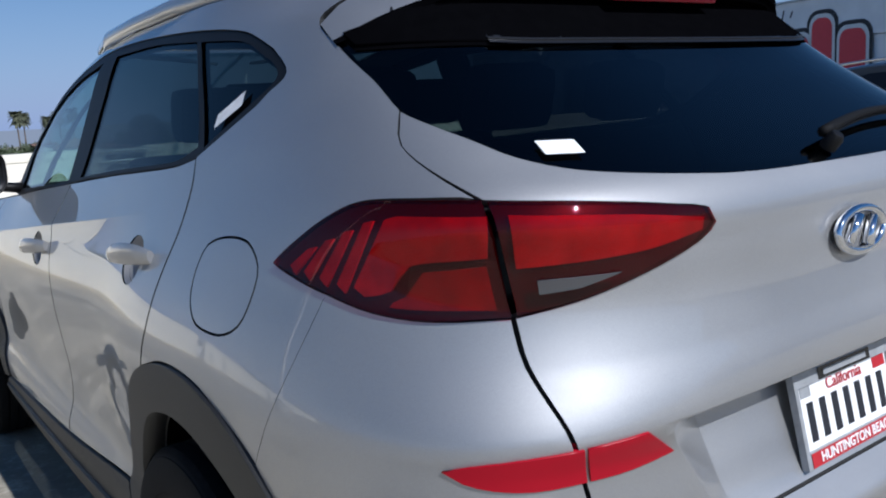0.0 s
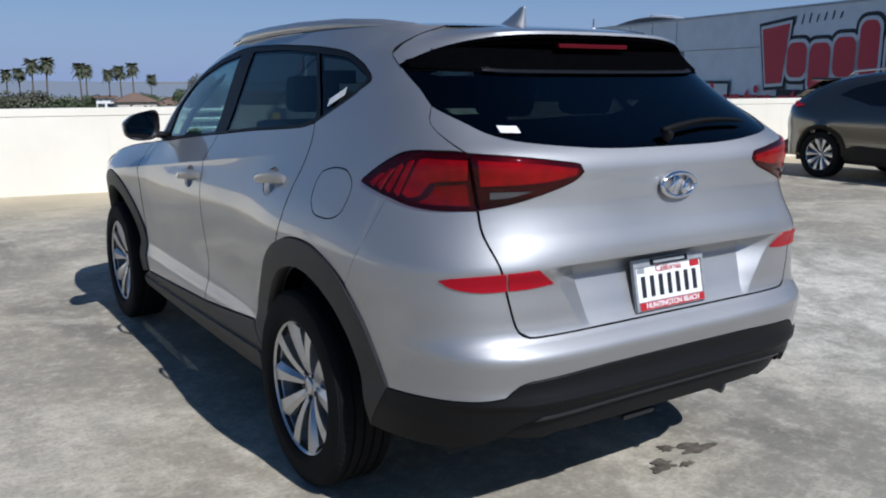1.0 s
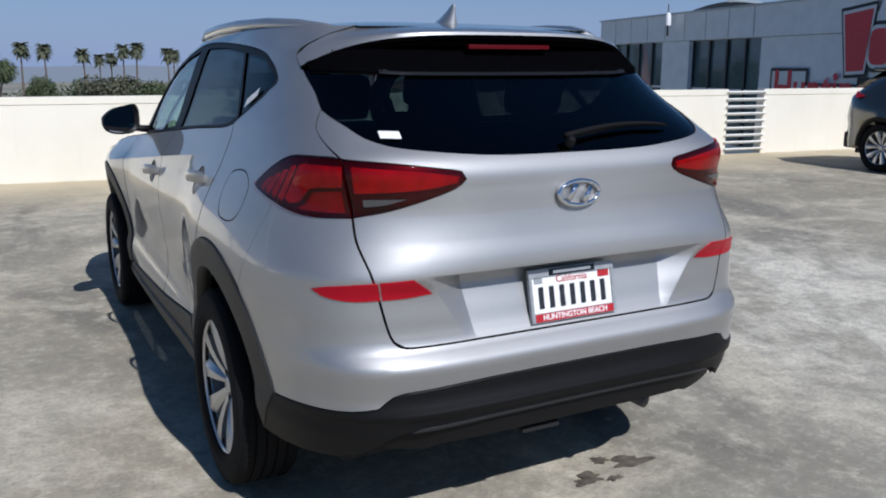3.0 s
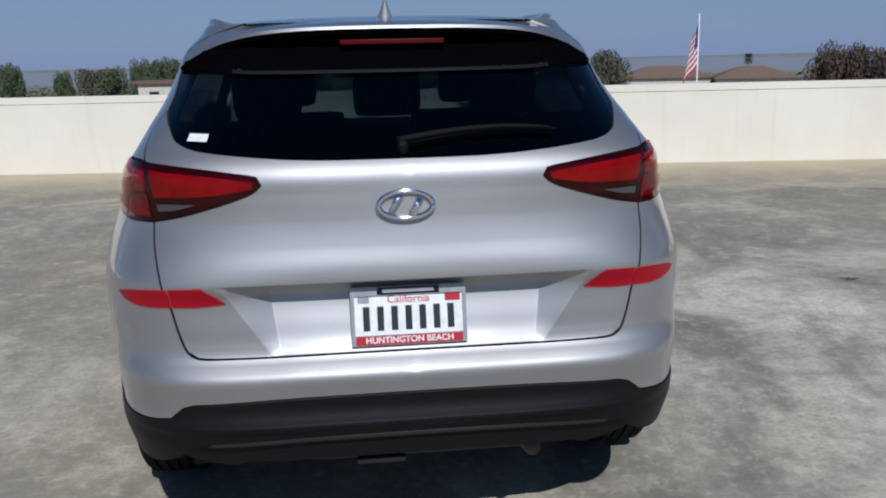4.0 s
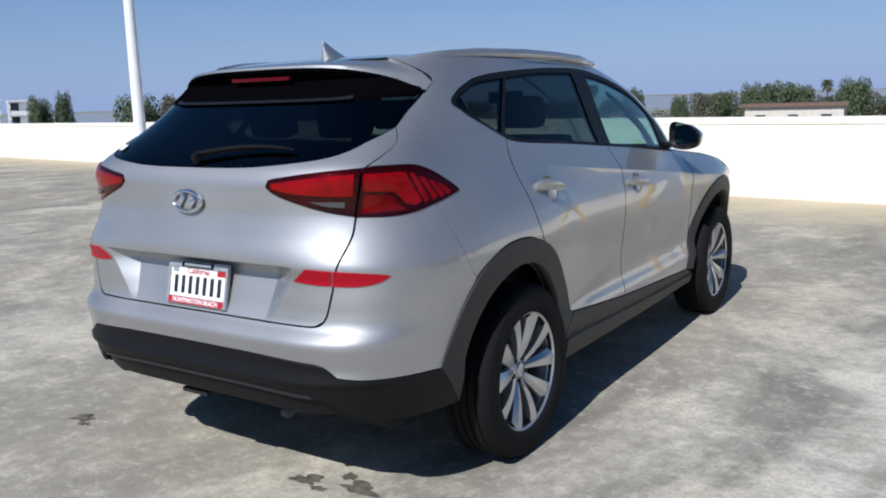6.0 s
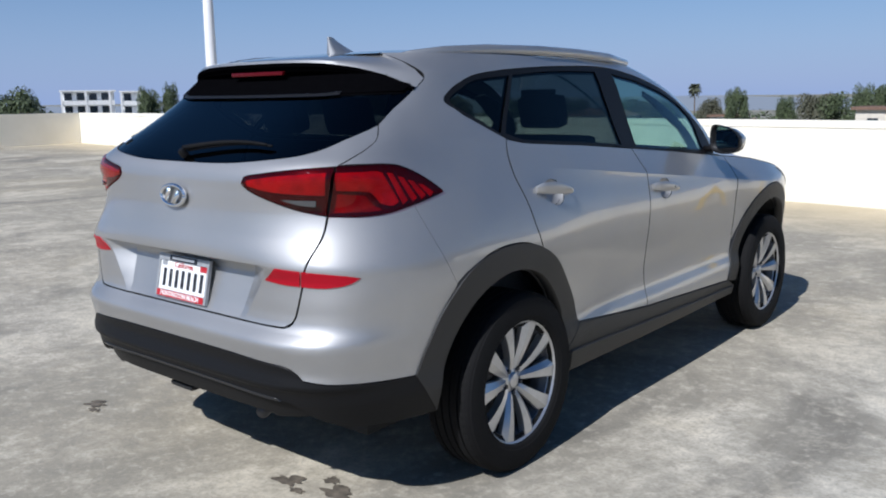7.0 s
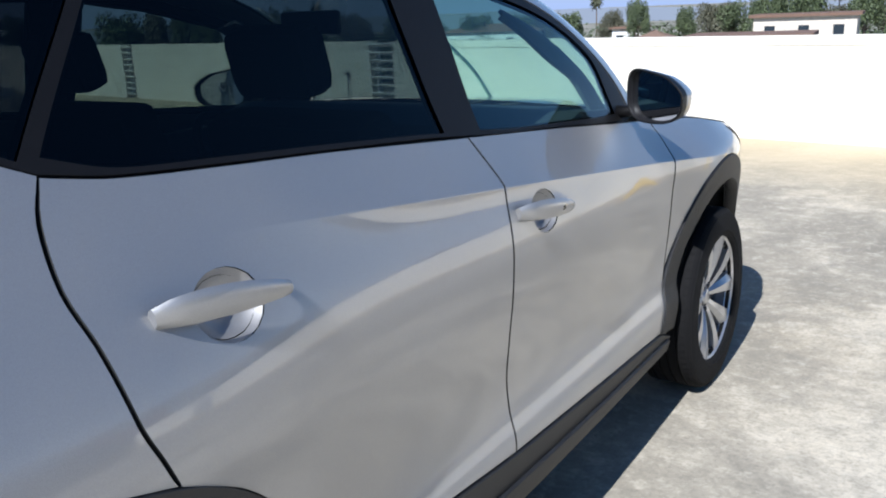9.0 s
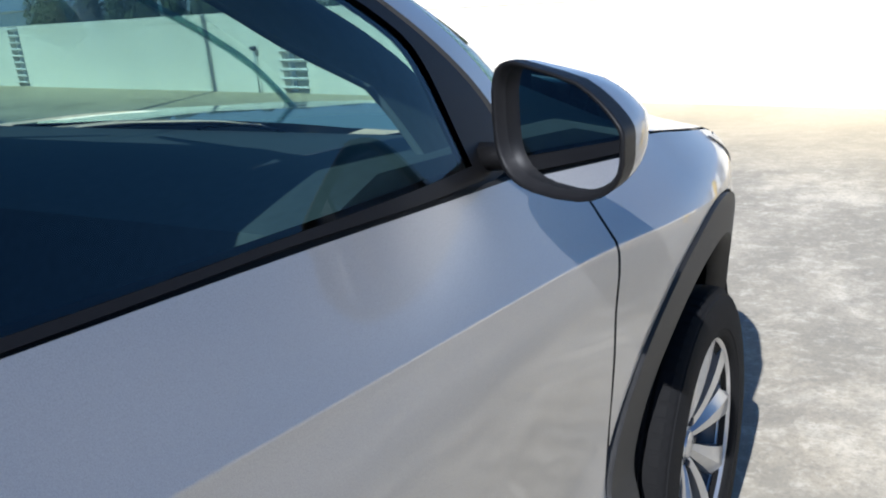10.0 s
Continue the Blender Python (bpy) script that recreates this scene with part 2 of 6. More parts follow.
def recess(x, z):
    """Depth of the number-plate recess in the tailgate."""
    s = np.clip((z - .70) / .195, 0, 1)
    deep = .068 * s * (1 - ease(.893, .903, z))
    return deep * np.clip((.372 + .130 * s - np.abs(x)) / (.024 + .100 * s), 0, 1)


FAN, XC, YR = .9, .35, -.15


class Shell:
    """Unrolled skin of one half: u runs from the tail's middle round the corner and along the flank to the front."""

    def __init__(self, front, end, power):
        self.front, self.end, self.power = front, end, power
        self.us = XC + FAN
        self.uf = self.us + (front - YR)
        self.length = self.uf + FAN + XC

    def rays(self, u):
        u = np.asarray(u, float)
        a = np.clip((u - XC) / FAN, 0, 1) * math.pi / 2
        b = np.clip((u - self.uf) / FAN, 0, 1) * math.pi / 2
        ox = np.where(u < XC, u, np.where(u > self.uf + FAN, self.length - u, XC))
        oy = np.clip(YR + (u - self.us), YR, self.front)
        rear = u < self.us
        return ox, oy, np.where(rear, np.sin(a), np.cos(b)), np.where(rear, -np.cos(a), np.sin(b))

    def miss(self, x, y, z):
        a = np.abs(x) / half_width(y, z)
        p = square(z)
        r = np.clip((.1 - y) / (.1 - tail(z)), 0, 9) ** p
        fc = min(self.front, .3) if self.front < 1.5 else 2.45
        f = np.clip((y - fc) / (self.end(z) - fc), 0, 9) ** self.power
        return a ** np.where(y > fc, self.power + .6, p) + r + f - 1

    def at(self, u, z, off=0.0):
        u, z = np.broadcast_arrays(np.asarray(u, float), np.asarray(z, float))
        ox, oy, dx, dy = self.rays(u)
        lo, hi = np.zeros(u.shape), np.full(u.shape, 1.9)
        for _ in range(23):
            mid = (lo + hi) / 2
            out = self.miss(ox + mid * dx, oy + mid * dy, z) > 0
            lo, hi = np.where(out, lo, mid), np.where(out, mid, hi)
        x, y = ox + lo * dx, oy + lo * dy
        y = y + np.where(u < self.us, recess(x, z), 0)
        return np.stack([x, y, z], -1)

    def frame_at(self, u, z):
        """Places on the skin and their normals."""
        p = self.at(u, z)
        tail_side = np.asarray(u, float) < self.us

        def level(x, y, h):
            return self.miss(x, y - np.where(tail_side, recess(x, h), 0), h)

        e = .0015
        x, y, h = p[..., 0], p[..., 1], p[..., 2]
        n = np.stack([level(x + e, y, h) - level(x - e, y, h), level(x, y + e, h) - level(x, y - e, h), level(x, y, h + e) - level(x, y, h - e)], -1)
        return p, n / (np.linalg.norm(n, axis=-1, keepdims=True) + 1e-12)

    def find(self, tail_side, value, z):
        """The u at which the skin has that x (tail) or y (flank) at height z."""
        value, z = np.asarray(value, float), np.asarray(z, float)
        lo = np.where(tail_side, .1, 0.0)
        hi = np.where(tail_side, -1.3, 1.2)
        for _ in range(26):
            mid = (lo + hi) / 2
            out = self.miss(np.where(tail_side, value, mid), np.where(tail_side, mid, value), z) > 0
            lo, hi = np.where(out, lo, mid), np.where(out, mid, hi)
        x, y = np.where(tail_side, value, lo), np.where(tail_side, lo, value)
        rear = XC + FAN * np.arctan2(x - XC, YR - y) / (math.pi / 2)
        front = self.uf + FAN * np.arctan2(y - self.front, x - XC) / (math.pi / 2)
        u = np.where(y < YR, rear, np.where(y > self.front, front, self.us + y - YR))
        return np.where(tail_side & (x < XC), x, u)


LOW = Shell(2.67, nose, 3.3)
UP = Shell(.9, screen, 8.0)

# ---- helpers for meshes ----
def mesh_ob(name, verts, faces, material, parent=None, label="", smooth=True, normals=None):
    """One mesh object from arrays; normals: one per corner."""
    me = bpy.data.meshes.new(name)
    me.from_pydata([tuple(map(float, v)) for v in verts], [], [tuple(map(int, q)) for q in faces])
    me.polygons.foreach_set("use_smooth", [smooth] * len(me.polygons))
    if normals is not None:
        me.normals_split_custom_set([tuple(map(float, n)) for n in normals])
    me.materials.append(material)
    ob = new(name, me)
    if parent is not None:
        ob.parent = parent
    if label:
        ob["label"] = label
    return ob


def part(name, bm, material, parent=None, label="", smooth=False):
    """Links a bmesh as one object under a thing or a part."""
    me = bpy.data.meshes.new(name)
    bm.normal_update()
    bm.to_mesh(me)
    bm.free()
    me.polygons.foreach_set("use_smooth", [smooth] * len(me.polygons))
    if smooth:
        me.set_sharp_from_angle(angle=radians(38))
    me.materials.append(material)
    ob = new(name, me)
    if parent is not None:
        ob.parent = parent
    if label:
        ob["label"] = label
    return ob


def box_bm(bm, x0, x1, y0, y1, z0, z1, bevel=0.0, m=None):
    made = bmesh.ops.create_cube(bm, size=1.0)["verts"]
    for v in made:
        v.co = Vector(((x0 + x1) / 2 + v.co.x * (x1 - x0), (y0 + y1) / 2 + v.co.y * (y1 - y0), (z0 + z1) / 2 + v.co.z * (z1 - z0)))
    if bevel:
        edges = {e for v in made for e in v.link_edges}
        made = bmesh.ops.bevel(bm, geom=list(edges), offset=bevel, segments=2, affect="EDGES", profile=.6)["verts"]
    if m is not None:
        bmesh.ops.transform(bm, matrix=m, verts=list({v for v in made if v.is_valid}))
    return made


def box(name, x0, x1, y0, y1, z0, z1, material, parent=None, bevel=0.0, label="", m=None):
    bm = bmesh.new()
    box_bm(bm, x0, x1, y0, y1, z0, z1, bevel, m)
    return part(name, bm, material, parent, label, smooth=bevel > 0)


def lathe(name, profile, material, parent=None, steps=48, axis="z", label="", place=None, caps=True):
    """A turned body: profile of (radius, height) pairs."""
    bm = bmesh.new()
    rings = []
    for r, h in profile:
        ring = []
        for k in range(steps):
            a = 2 * math.pi * k / steps
            c, s = r * math.cos(a), r * math.sin(a)
            ring.append(bm.verts.new((c, s, h) if axis == "z" else (h, c, s)))
        rings.append(ring)
    for a, b in zip(rings, rings[1:]):
        for k in range(steps):
            bm.faces.new((a[k], a[(k + 1) % steps], b[(k + 1) % steps], b[k]))
    for ring in (rings[0], rings[-1]):
        if caps and (ring[0].co - ring[steps // 2].co).length > 1e-4:
            bm.faces.new(ring)
    bmesh.ops.remove_doubles(bm, verts=bm.verts, dist=1e-5)
    bmesh.ops.recalc_face_normals(bm, faces=bm.faces)
    if place is not None:
        bmesh.ops.transform(bm, matrix=place, verts=bm.verts)
    return part(name, bm, material, parent, label, smooth=True)


def tube(name, points, radius, material, parent=None, sides=8, label="", flat=1.0):
    """A bar along points; radius may be a list; flat squeezes it in height."""
    pts = [Vector(p) for p in points]
    radii = radius if isinstance(radius, (list, tuple)) else [radius] * len(pts)
    verts, faces = [], []
    for i, p in enumerate(pts):
        way = (pts[min(i + 1, len(pts) - 1)] - pts[max(i - 1, 0)]).normalized()
        side = way.cross(Vector((0, 0, 1)))
        side = side.normalized() if side.length > 1e-4 else Vector((1, 0, 0))
        up = side.cross(way).normalized()
        for k in range(sides):
            a = 2 * math.pi * k / sides
            verts.append(p + side * (math.cos(a) * radii[i]) + up * (math.sin(a) * radii[i] * flat))
    for i in range(len(pts) - 1):
        for k in range(sides):
            a, b = i * sides + k, i * sides + (k + 1) % sides
            faces.append((a, b, b + sides, a + sides))
    faces.append(tuple(range(sides))[::-1])
    faces.append(tuple(range((len(pts) - 1) * sides, len(pts) * sides)))
    return mesh_ob(name, verts, faces, material, parent, label)


# ---- panels cut from the car's skin ----
def smooth_loop(points, corner, step=.018):
    """A closed curve through 2D points, sharp at the corners."""
    n, out = len(points), []
    for i in range(n):
        p0, p1, p2, p3 = points[i - 1], points[i], points[(i + 1) % n], points[(i + 2) % n]
        m1 = (p2 - p1) if corner[i] else (p2 - p0) / 2
        m2 = (p2 - p1) if corner[(i + 1) % n] else (p3 - p1) / 2
        length = np.linalg.norm(p2 - p1)
        m1 = m1 * min(1, length / (np.linalg.norm(m1) + 1e-9))
        m2 = m2 * min(1, length / (np.linalg.norm(m2) + 1e-9))
        k = max(1, int(round(length / step)))
        for s in np.arange(k) / k:
            out.append((2 * s**3 - 3 * s**2 + 1) * p1 + (s**3 - 2 * s**2 + s) * m1 + (3 * s**2 - 2 * s**3) * p2 + (s**3 - s**2) * m2)
    return np.array(out)


def inside(poly, pts):
    x, y = pts[:, 0], pts[:, 1]
    hit = np.zeros(len(pts), bool)
    for (x1, y1), (x2, y2) in zip(poly, np.roll(poly, -1, 0)):
        if y1 != y2:
            cross = ((y1 > y) != (y2 > y)) & (x < (x2 - x1) * (y - y1) / (y2 - y1) + x1)
            hit ^= cross
    return hit


def outline(shell, loop, mirror=False):
    """The loop's (kind, place, height, 'C' for a corner) points on the unrolled skin."""
    kinds = np.array([p[0] == "r" for p in loop])
    u = shell.find(kinds, [p[1] for p in loop], [p[2] for p in loop])
    u = np.where([p[0] == "u" for p in loop], [p[1] for p in loop], u)
    pts = np.stack([u, [p[2] for p in loop]], 1)
    corner = [len(p) > 3 for p in loop]
    if mirror == "tail":
        pts = np.concatenate([pts, (pts * (-1, 1))[::-1]])
        corner = corner + corner[::-1]
    if mirror == "front":
        pts = np.concatenate([pts, ((pts - (2 * shell.length, 0)) * (-1, 1))[::-1]])
        corner = corner + corner[::-1]
    keep = [i for i in range(len(pts)) if np.linalg.norm(pts[i] - pts[i - 1]) > 1e-3]
    return smooth_loop(pts[keep], [corner[i] for i in keep])


def skin(shell, uz):
    """Places and normals on the skin, for u below 0 or past the front's middle too."""
    u, z = uz[:, 0], uz[:, 1]
    over = u > shell.length
    sign = np.where((u < 0) | over, -1.0, 1.0)
    p, n = shell.frame_at(np.where(over, 2 * shell.length - u, np.abs(u)), z)
    p, n = p.copy(), n.copy()
    p[:, 0] *= sign
    n[:, 0] *= sign
    return p, n


sheets = {}


def dark_edges(ob, tris):
    """Gives painted panels dull black folds: the shade in the gaps is put into their colour."""
    if ob.data.materials[0] == paint:
        ob.data.materials.append(seam)
        flat, folds = tris
        count = len(ob.data.polygons)
        ob.data.polygons.foreach_set("material_index", [1 if flat <= i < flat + folds else 0 for i in range(count)])
    return ob


def kinks(shell, points, step=.011, apart=.0022):
    """Two rows of (u, z) places on both sides of a fold through (kind, place, height) points."""
    kinds = np.array([p[0] == "r" for p in points])
    u = shell.find(kinds, [p[1] for p in points], [p[2] for p in points])
    pts = np.stack([u * [p[3] if len(p) > 3 else 1 for p in points], [p[2] for p in points]], 1)
    out = []
    for a, b in zip(pts, pts[1:]):
        n = max(2, int(np.linalg.norm(b - a) / step))
        s = np.arange(n)[:, None] / n
        nrm = np.array([-(b - a)[1], (b - a)[0]]) / np.linalg.norm(b - a) * apart
        out += [a + (b - a) * s + nrm, a + (b - a) * s - nrm]
    return np.concatenate(out)


def panel(name, shell, loop, material, parent, side=1, mirror=False, h=.035, off=0.0, gap=.0022, rim=.014, holes=(), label="", crown=0.0, flange=.009, lines=(), cut_dark=True):
    """A sheet cut from the skin along loop, with turned-in edges. side: -1 lays it on the left flank."""
    key = (name, id(shell), str(loop), off, str(holes))
    if side < 0 and key in sheets:
        verts, faces, loops, sheet_tris = sheets[key]
        starts = np.cumsum([0] + [len(q) for q in faces])
        loops = np.concatenate([loops[starts[i]:starts[i + 1]][::-1] for i in range(len(faces))]) * (-1, 1, 1)
        return dark_edges(mesh_ob(name, verts * (-1, 1, 1), [q[::-1] for q in faces], material, parent, label, normals=loops), sheet_tris)
    ring = outline(shell, loop, mirror)
    rings = [ring] + [outline(shell, q) for q in holes]
    cut = []
    for k, q in enumerate(rings):
        if ((q[:, 0] * np.roll(q[:, 1], -1)) - (np.roll(q[:, 0], -1) * q[:, 1])).sum() < 0:
            q = q[::-1]
        t = np.roll(q, -1, 0) - np.roll(q, 1, 0)
        nrm = np.stack([t[:, 1], -t[:, 0]], 1) / (np.linalg.norm(t, axis=1)[:, None] + 1e-9)
        cut.append((q - nrm * gap * (1 if k == 0 else -1), nrm * (1 if k == 0 else -1)))
    every = np.concatenate([q for q, _ in cut])
    lo, hi = cut[0][0].min(0), cut[0][0].max(0)
    gu, gz = np.meshgrid(np.arange(lo[0] + h / 2, hi[0], h), np.arange(lo[1] + h / 2, hi[1], h * .8))
    grid = np.stack([gu.ravel(), gz.ravel()], 1)
    grid = grid[inside(cut[0][0], grid)]
    for q, _ in cut[1:]:
        grid = grid[~inside(q, grid)]
    if len(grid):
        far = np.concatenate([np.min(np.linalg.norm(g[:, None] - every[None], axis=2), 1) for g in np.array_split(grid, max(1, len(grid) // 400))])
        grid = grid[far > min(.012, h * .45)]
    for line in lines:
        if len(grid):
            grid = grid[np.concatenate([np.min(np.linalg.norm(g[:, None] - line[None], axis=2), 1) for g in np.array_split(grid, max(1, len(grid) // 400))]) > .007]
        line = line[inside(cut[0][0], line)]
        if len(line):
            line = line[np.min(np.linalg.norm(line[:, None] - every[None], axis=2), 1) > .008]
        grid = np.concatenate([grid, line])
    pts = np.concatenate([every, grid])
    edges, k = [], 0
    for q, _ in cut:
        edges += [(k + i, k + (i + 1) % len(q)) for i in range(len(q))]
        k += len(q)
    made = geometry.delaunay_2d_cdt([Vector(p) for p in pts.tolist()], edges, [], 0, 1e-6)
    flat = np.array([tuple(v) for v in made[0]])
    tris = np.array([t for t in made[2] if len(t) == 3])
    mid = flat[tris].mean(1)
    ok = inside(cut[0][0], mid)
    for q, _ in cut[1:]:
        ok &= ~inside(q, mid)
    tris = tris[ok]
    a, b, c = (flat[tris[:, i]] for i in range(3))
    area = (b[:, 0] - a[:, 0]) * (c[:, 1] - a[:, 1]) - (b[:, 1] - a[:, 1]) * (c[:, 0] - a[:, 0])
    tris = np.where((area < 0)[:, None], tris[:, ::-1], tris)
    place, normal = skin(shell, flat)
    if crown:
        far = np.min(np.linalg.norm(flat[:, None] - every[None], axis=2), 1)
        swell = crown * ease(0, .05, far)
        place = place + normal * swell[:, None]
    verts = [place + normal * off]
    faces = [tuple(t) for t in tris]
    loops = [normal[i] for t in tris for i in t]
    base = len(flat)
    for q, nrm in cut:
        p, n = skin(shell, q)
        pe, _ = skin(shell, q + nrm * .004)
        outw = pe - p
        outw /= np.linalg.norm(outw, axis=1)[:, None] + 1e-9
        m = len(q)
        verts += [p + n * off, p + n * (off - rim), p + n * (off - rim) + outw * flange]
        for i in range(m):
            j = (i + 1) % m
            faces += [(base + i, base + m + i, base + m + j, base + j), (base + m + i, base + 2 * m + i, base + 2 * m + j, base + m + j)]
            soft = [.5 * outw[w] + .5 * n[w] for w in (i, i, j, j)]
            loops += [soft[0], outw[i], outw[j], soft[2], n[i], n[i], n[j], n[j]]
        base += 3 * m
    verts = np.concatenate(verts)
    loops = np.array(loops)
    loops /= np.linalg.norm(loops, axis=1)[:, None] + 1e-9
    outer = 2 * len(cut[0][0]) if not cut_dark else 10 ** 6
    sheets[key] = (verts, faces, loops, (len(tris), outer))
    if side < 0:
        verts = verts * (-1, 1, 1)
        loops = loops * (-1, 1, 1)
        starts = np.cumsum([0] + [len(q) for q in faces])
        loops = np.concatenate([loops[starts[i]:starts[i + 1]][::-1] for i in range(len(faces))])
        faces = [q[::-1] for q in faces]
    return dark_edges(mesh_ob(name, verts, faces, material, parent, label, normals=loops), (len(tris), outer))


def decal(name, outlines, place, material, parent, lift=0.0, label=""):
    """Flat shapes of (x, z) loops, laid by place(x, z)."""
    verts, faces = [], []
    for loop in outlines:
        faces.append(tuple(range(len(verts), len(verts) + len(loop))))
        verts += [place(x, z, lift) for x, z in loop]
    return mesh_ob(name, verts, faces, material, parent, label, smooth=False)


# ---- the roof deck ----
WALL = Matrix.Translation((0, 8.89, 0)) @ Matrix.Rotation(math.atan(-.1412), 4, "Z")


def make_wall_paint():
    n = Nodes("white_wall_paint", (0.744, 0.713, 0.643), .75)
    big, small = n.noise(.9, 5, .6), n.noise(9, 6, .6)
    streak = n.noise(3.0, 4, .5, vector=n.stretched(2.5, 2.5, .25))
    col = n.mix(n.ramp(big, (.35, 0.0), (.65, 1.0)), (0.760, 0.715, 0.600), (0.815, 0.770, 0.660))
    col = n.mix(n.ramp(streak, (.60, 0.0), (.75, .22)), col, (0.60, 0.545, 0.43))
    n.put("Base Color", col)
    return n.bump(small, .12, .006).mat


wall_paint = make_wall_paint()
slat_paint = make_plain("slat_paint", (.80, .79, .75), .5, scale=8, vary=.05)
yellow_paint = make_plain("bollard_yellow", (.80, .50, .025), .5, scale=14, vary=.10, grain=.1)
galvanised = make_plain("galvanised_sheet", (.40, .43, .45), .42, .55, scale=5, vary=.12)
pole_white = make_plain("pole_white", (.80, .80, .80), .45, scale=6, vary=.04)
base_concrete = make_plain("plinth_concrete", (.42, .40, .35), .9, grain=.4, scale=9, vary=.15)

bm = bmesh.new()
bm.faces.new([bm.verts.new(p) for p in ((-27.1, -30, 0), (24, -30, 0), (24, 5.52, 0), (-27.1, 12.73, 0))])
floor = tagged(part("floor", bm, concrete), "stained grey concrete parking deck", "floor", kind="structure")

# the front parapet, with four louvred openings
OPEN = [(-13.87, -13.47), (-6.47, -6.01), (1.38, 1.875), (9.52, 10.25)]
edges = [-27.35] + [v for o in OPEN for v in o] + [24.2]
bm = bmesh.new()
for a, b in zip(edges[::2], edges[1::2]):
    box_bm(bm, a, b, 0, .18, 0, .972, .0, WALL)
    box_bm(bm, a, b, -.006, .186, .977, 1.073, .006, WALL)
wall_north = tagged(part("wall_north", bm, wall_paint), "white painted parapet with a capping band", "wall", kind="structure")
for a, b in OPEN:
    bm = bmesh.new()
    box_bm(bm, a - .01, a + .05, .10, .17, 0, 1.05, .004, WALL)
    louvre = tagged(part("louvre_vent", bm, slat_paint), "white louvred opening in the parapet", "louvre", group="parapet louvres")
    for k in range(9):
        z = .075 + k * .1185
        tilt = WALL @ Matrix.Translation(((a + b) / 2, .0, z)) @ Matrix.Rotation(radians(-18), 4, "X")
        box("slat", -(b - a) / 2 - .035, (b - a) / 2 + .035, -.055, .075, -.011, .011, slat_paint, louvre, bevel=.004, m=tilt)
for name, x0, x1, y0, y1 in (("wall_west", -27.3, -27.1, -30, 12.72), ("wall_east", 24.0, 24.2, -30, 5.5), ("wall_south", -27.3, 24.2, -30.2, -30)):
    tagged(box(name, x0, x1, y0, y1, 0, 1.073, wall_paint), "white painted parapet", "wall", kind="structure")

# bollards and the metal cabinet at the wall
for x, y in ((1.667, 6.35), (2.617, 6.288)):
    post = lathe("bollard", [(.0, 0), (.053, 0), (.053, 1.044), (.050, 1.056), (.03, 1.064), (.0, 1.066)], yellow_paint, steps=24)
    post.location = (x, y, 0)
    tagged(post, "yellow painted steel bollard on the deck", "bollard", group="bollards")
CAB = Matrix.Translation((2.172, 6.51, 0)) @ Matrix.Rotation(math.atan(-.16), 4, "Z")
cabinet = tagged(new("metal_cabinet"), "grey sheet-metal cabinet between two yellow bollards", "cabinet")
cabinet.matrix_world = CAB
box("plinth", -.275, .275, .02, .62, 0, .17, galvanised, cabinet, bevel=.004)
box("flange", -.30, .30, -.01, .65, .172, .205, galvanised, cabinet, bevel=.004)
bm = bmesh.new()
box_bm(bm, -.285, .285, .012, .63, .207, 1.09, .006)
part("body", bm, galvanised, cabinet, smooth=True)
bm = bmesh.new()
c = [bm.verts.new(p) for p in ((-.28, .010, .215), (.28, .010, .215), (.28, .010, 1.082), (-.28, .010, 1.082))]
mid = bm.verts.new((0, -.016, .65))
for k in range(4):
    bm.faces.new((c[k], c[(k + 1) % 4], mid))
part("front_panel", bm, galvanised, cabinet, "cross-creased sheet-metal panel")

# lamp post on its round plinth
post = tagged(new("lamp_post"), "white steel lamp post on a round concrete plinth", "lamp post")
post.location = (-7.42, 4.54, 0)
lathe("plinth", [(0, 0), (.385, 0), (.385, .70), (.37, .735), (.34, .75), (0, .75)], base_concrete, post, steps=40)
box("base_cover", -.155, .155, -.155, .155, .75, .86, pole_white, post, bevel=.015)
lathe("pole", [(0, .86), (.082, .86), (.066, 3.0), (.052, 6.5), (.046, 7.0), (0, 7.0)], pole_white, post, steps=20)
tube("arm", [(0, 0, 6.85), (.5, -.2, 7.0), (.9, -.36, 7.0)], .035, pole_white, post)
box("lamp_head", .75, 1.35, -.62, -.26, 6.96, 7.08, pole_white, post, bevel=.03)

# a stub pipe at the wall
pipe = tube("stand_pipe", [WALL @ Vector((-6.94, -.06, 0)), WALL @ Vector((-6.94, -.06, .30)), WALL @ Vector((-6.94, -.06, .58))], .012, galvanised)
tagged(pipe, "thin grey stand pipe against the parapet", "pipe")
tube("valve", [WALL @ Vector((-6.98, -.07, .60)), WALL @ Vector((-6.90, -.07, .60))], .03, steel_dark, pipe)


# ---- the silver sport utility vehicle ----
suv = tagged(new("suv"), "silver compact SUV with black cladding parked on the concrete deck", "car")

GLASS_EDGE = [("r", .16, 1.222), ("r", .306, 1.227), ("r", .434, 1.238), ("r", .553, 1.253), ("r", .609, 1.273), ("r", .637, 1.303)]
LAMP_LOW = [("r", .586, 1.083), ("r", .477, 1.115), ("r", .405, 1.140)]
LAMP_HIGH = [("r", .386, 1.186), ("r", .44, 1.195), ("r", .51, 1.205), ("r", .60, 1.215)]
LAMP_SIDE = [("s", -.567, 1.219), ("s", -.496, 1.192), ("s", -.434, 1.154), ("s", -.403, 1.130), ("s", -.394, 1.118, "C"), ("s", -.449, 1.105),
             ("s", -.544, 1.083), ("s", -.613, 1.066), ("s", -.692, 1.058)]
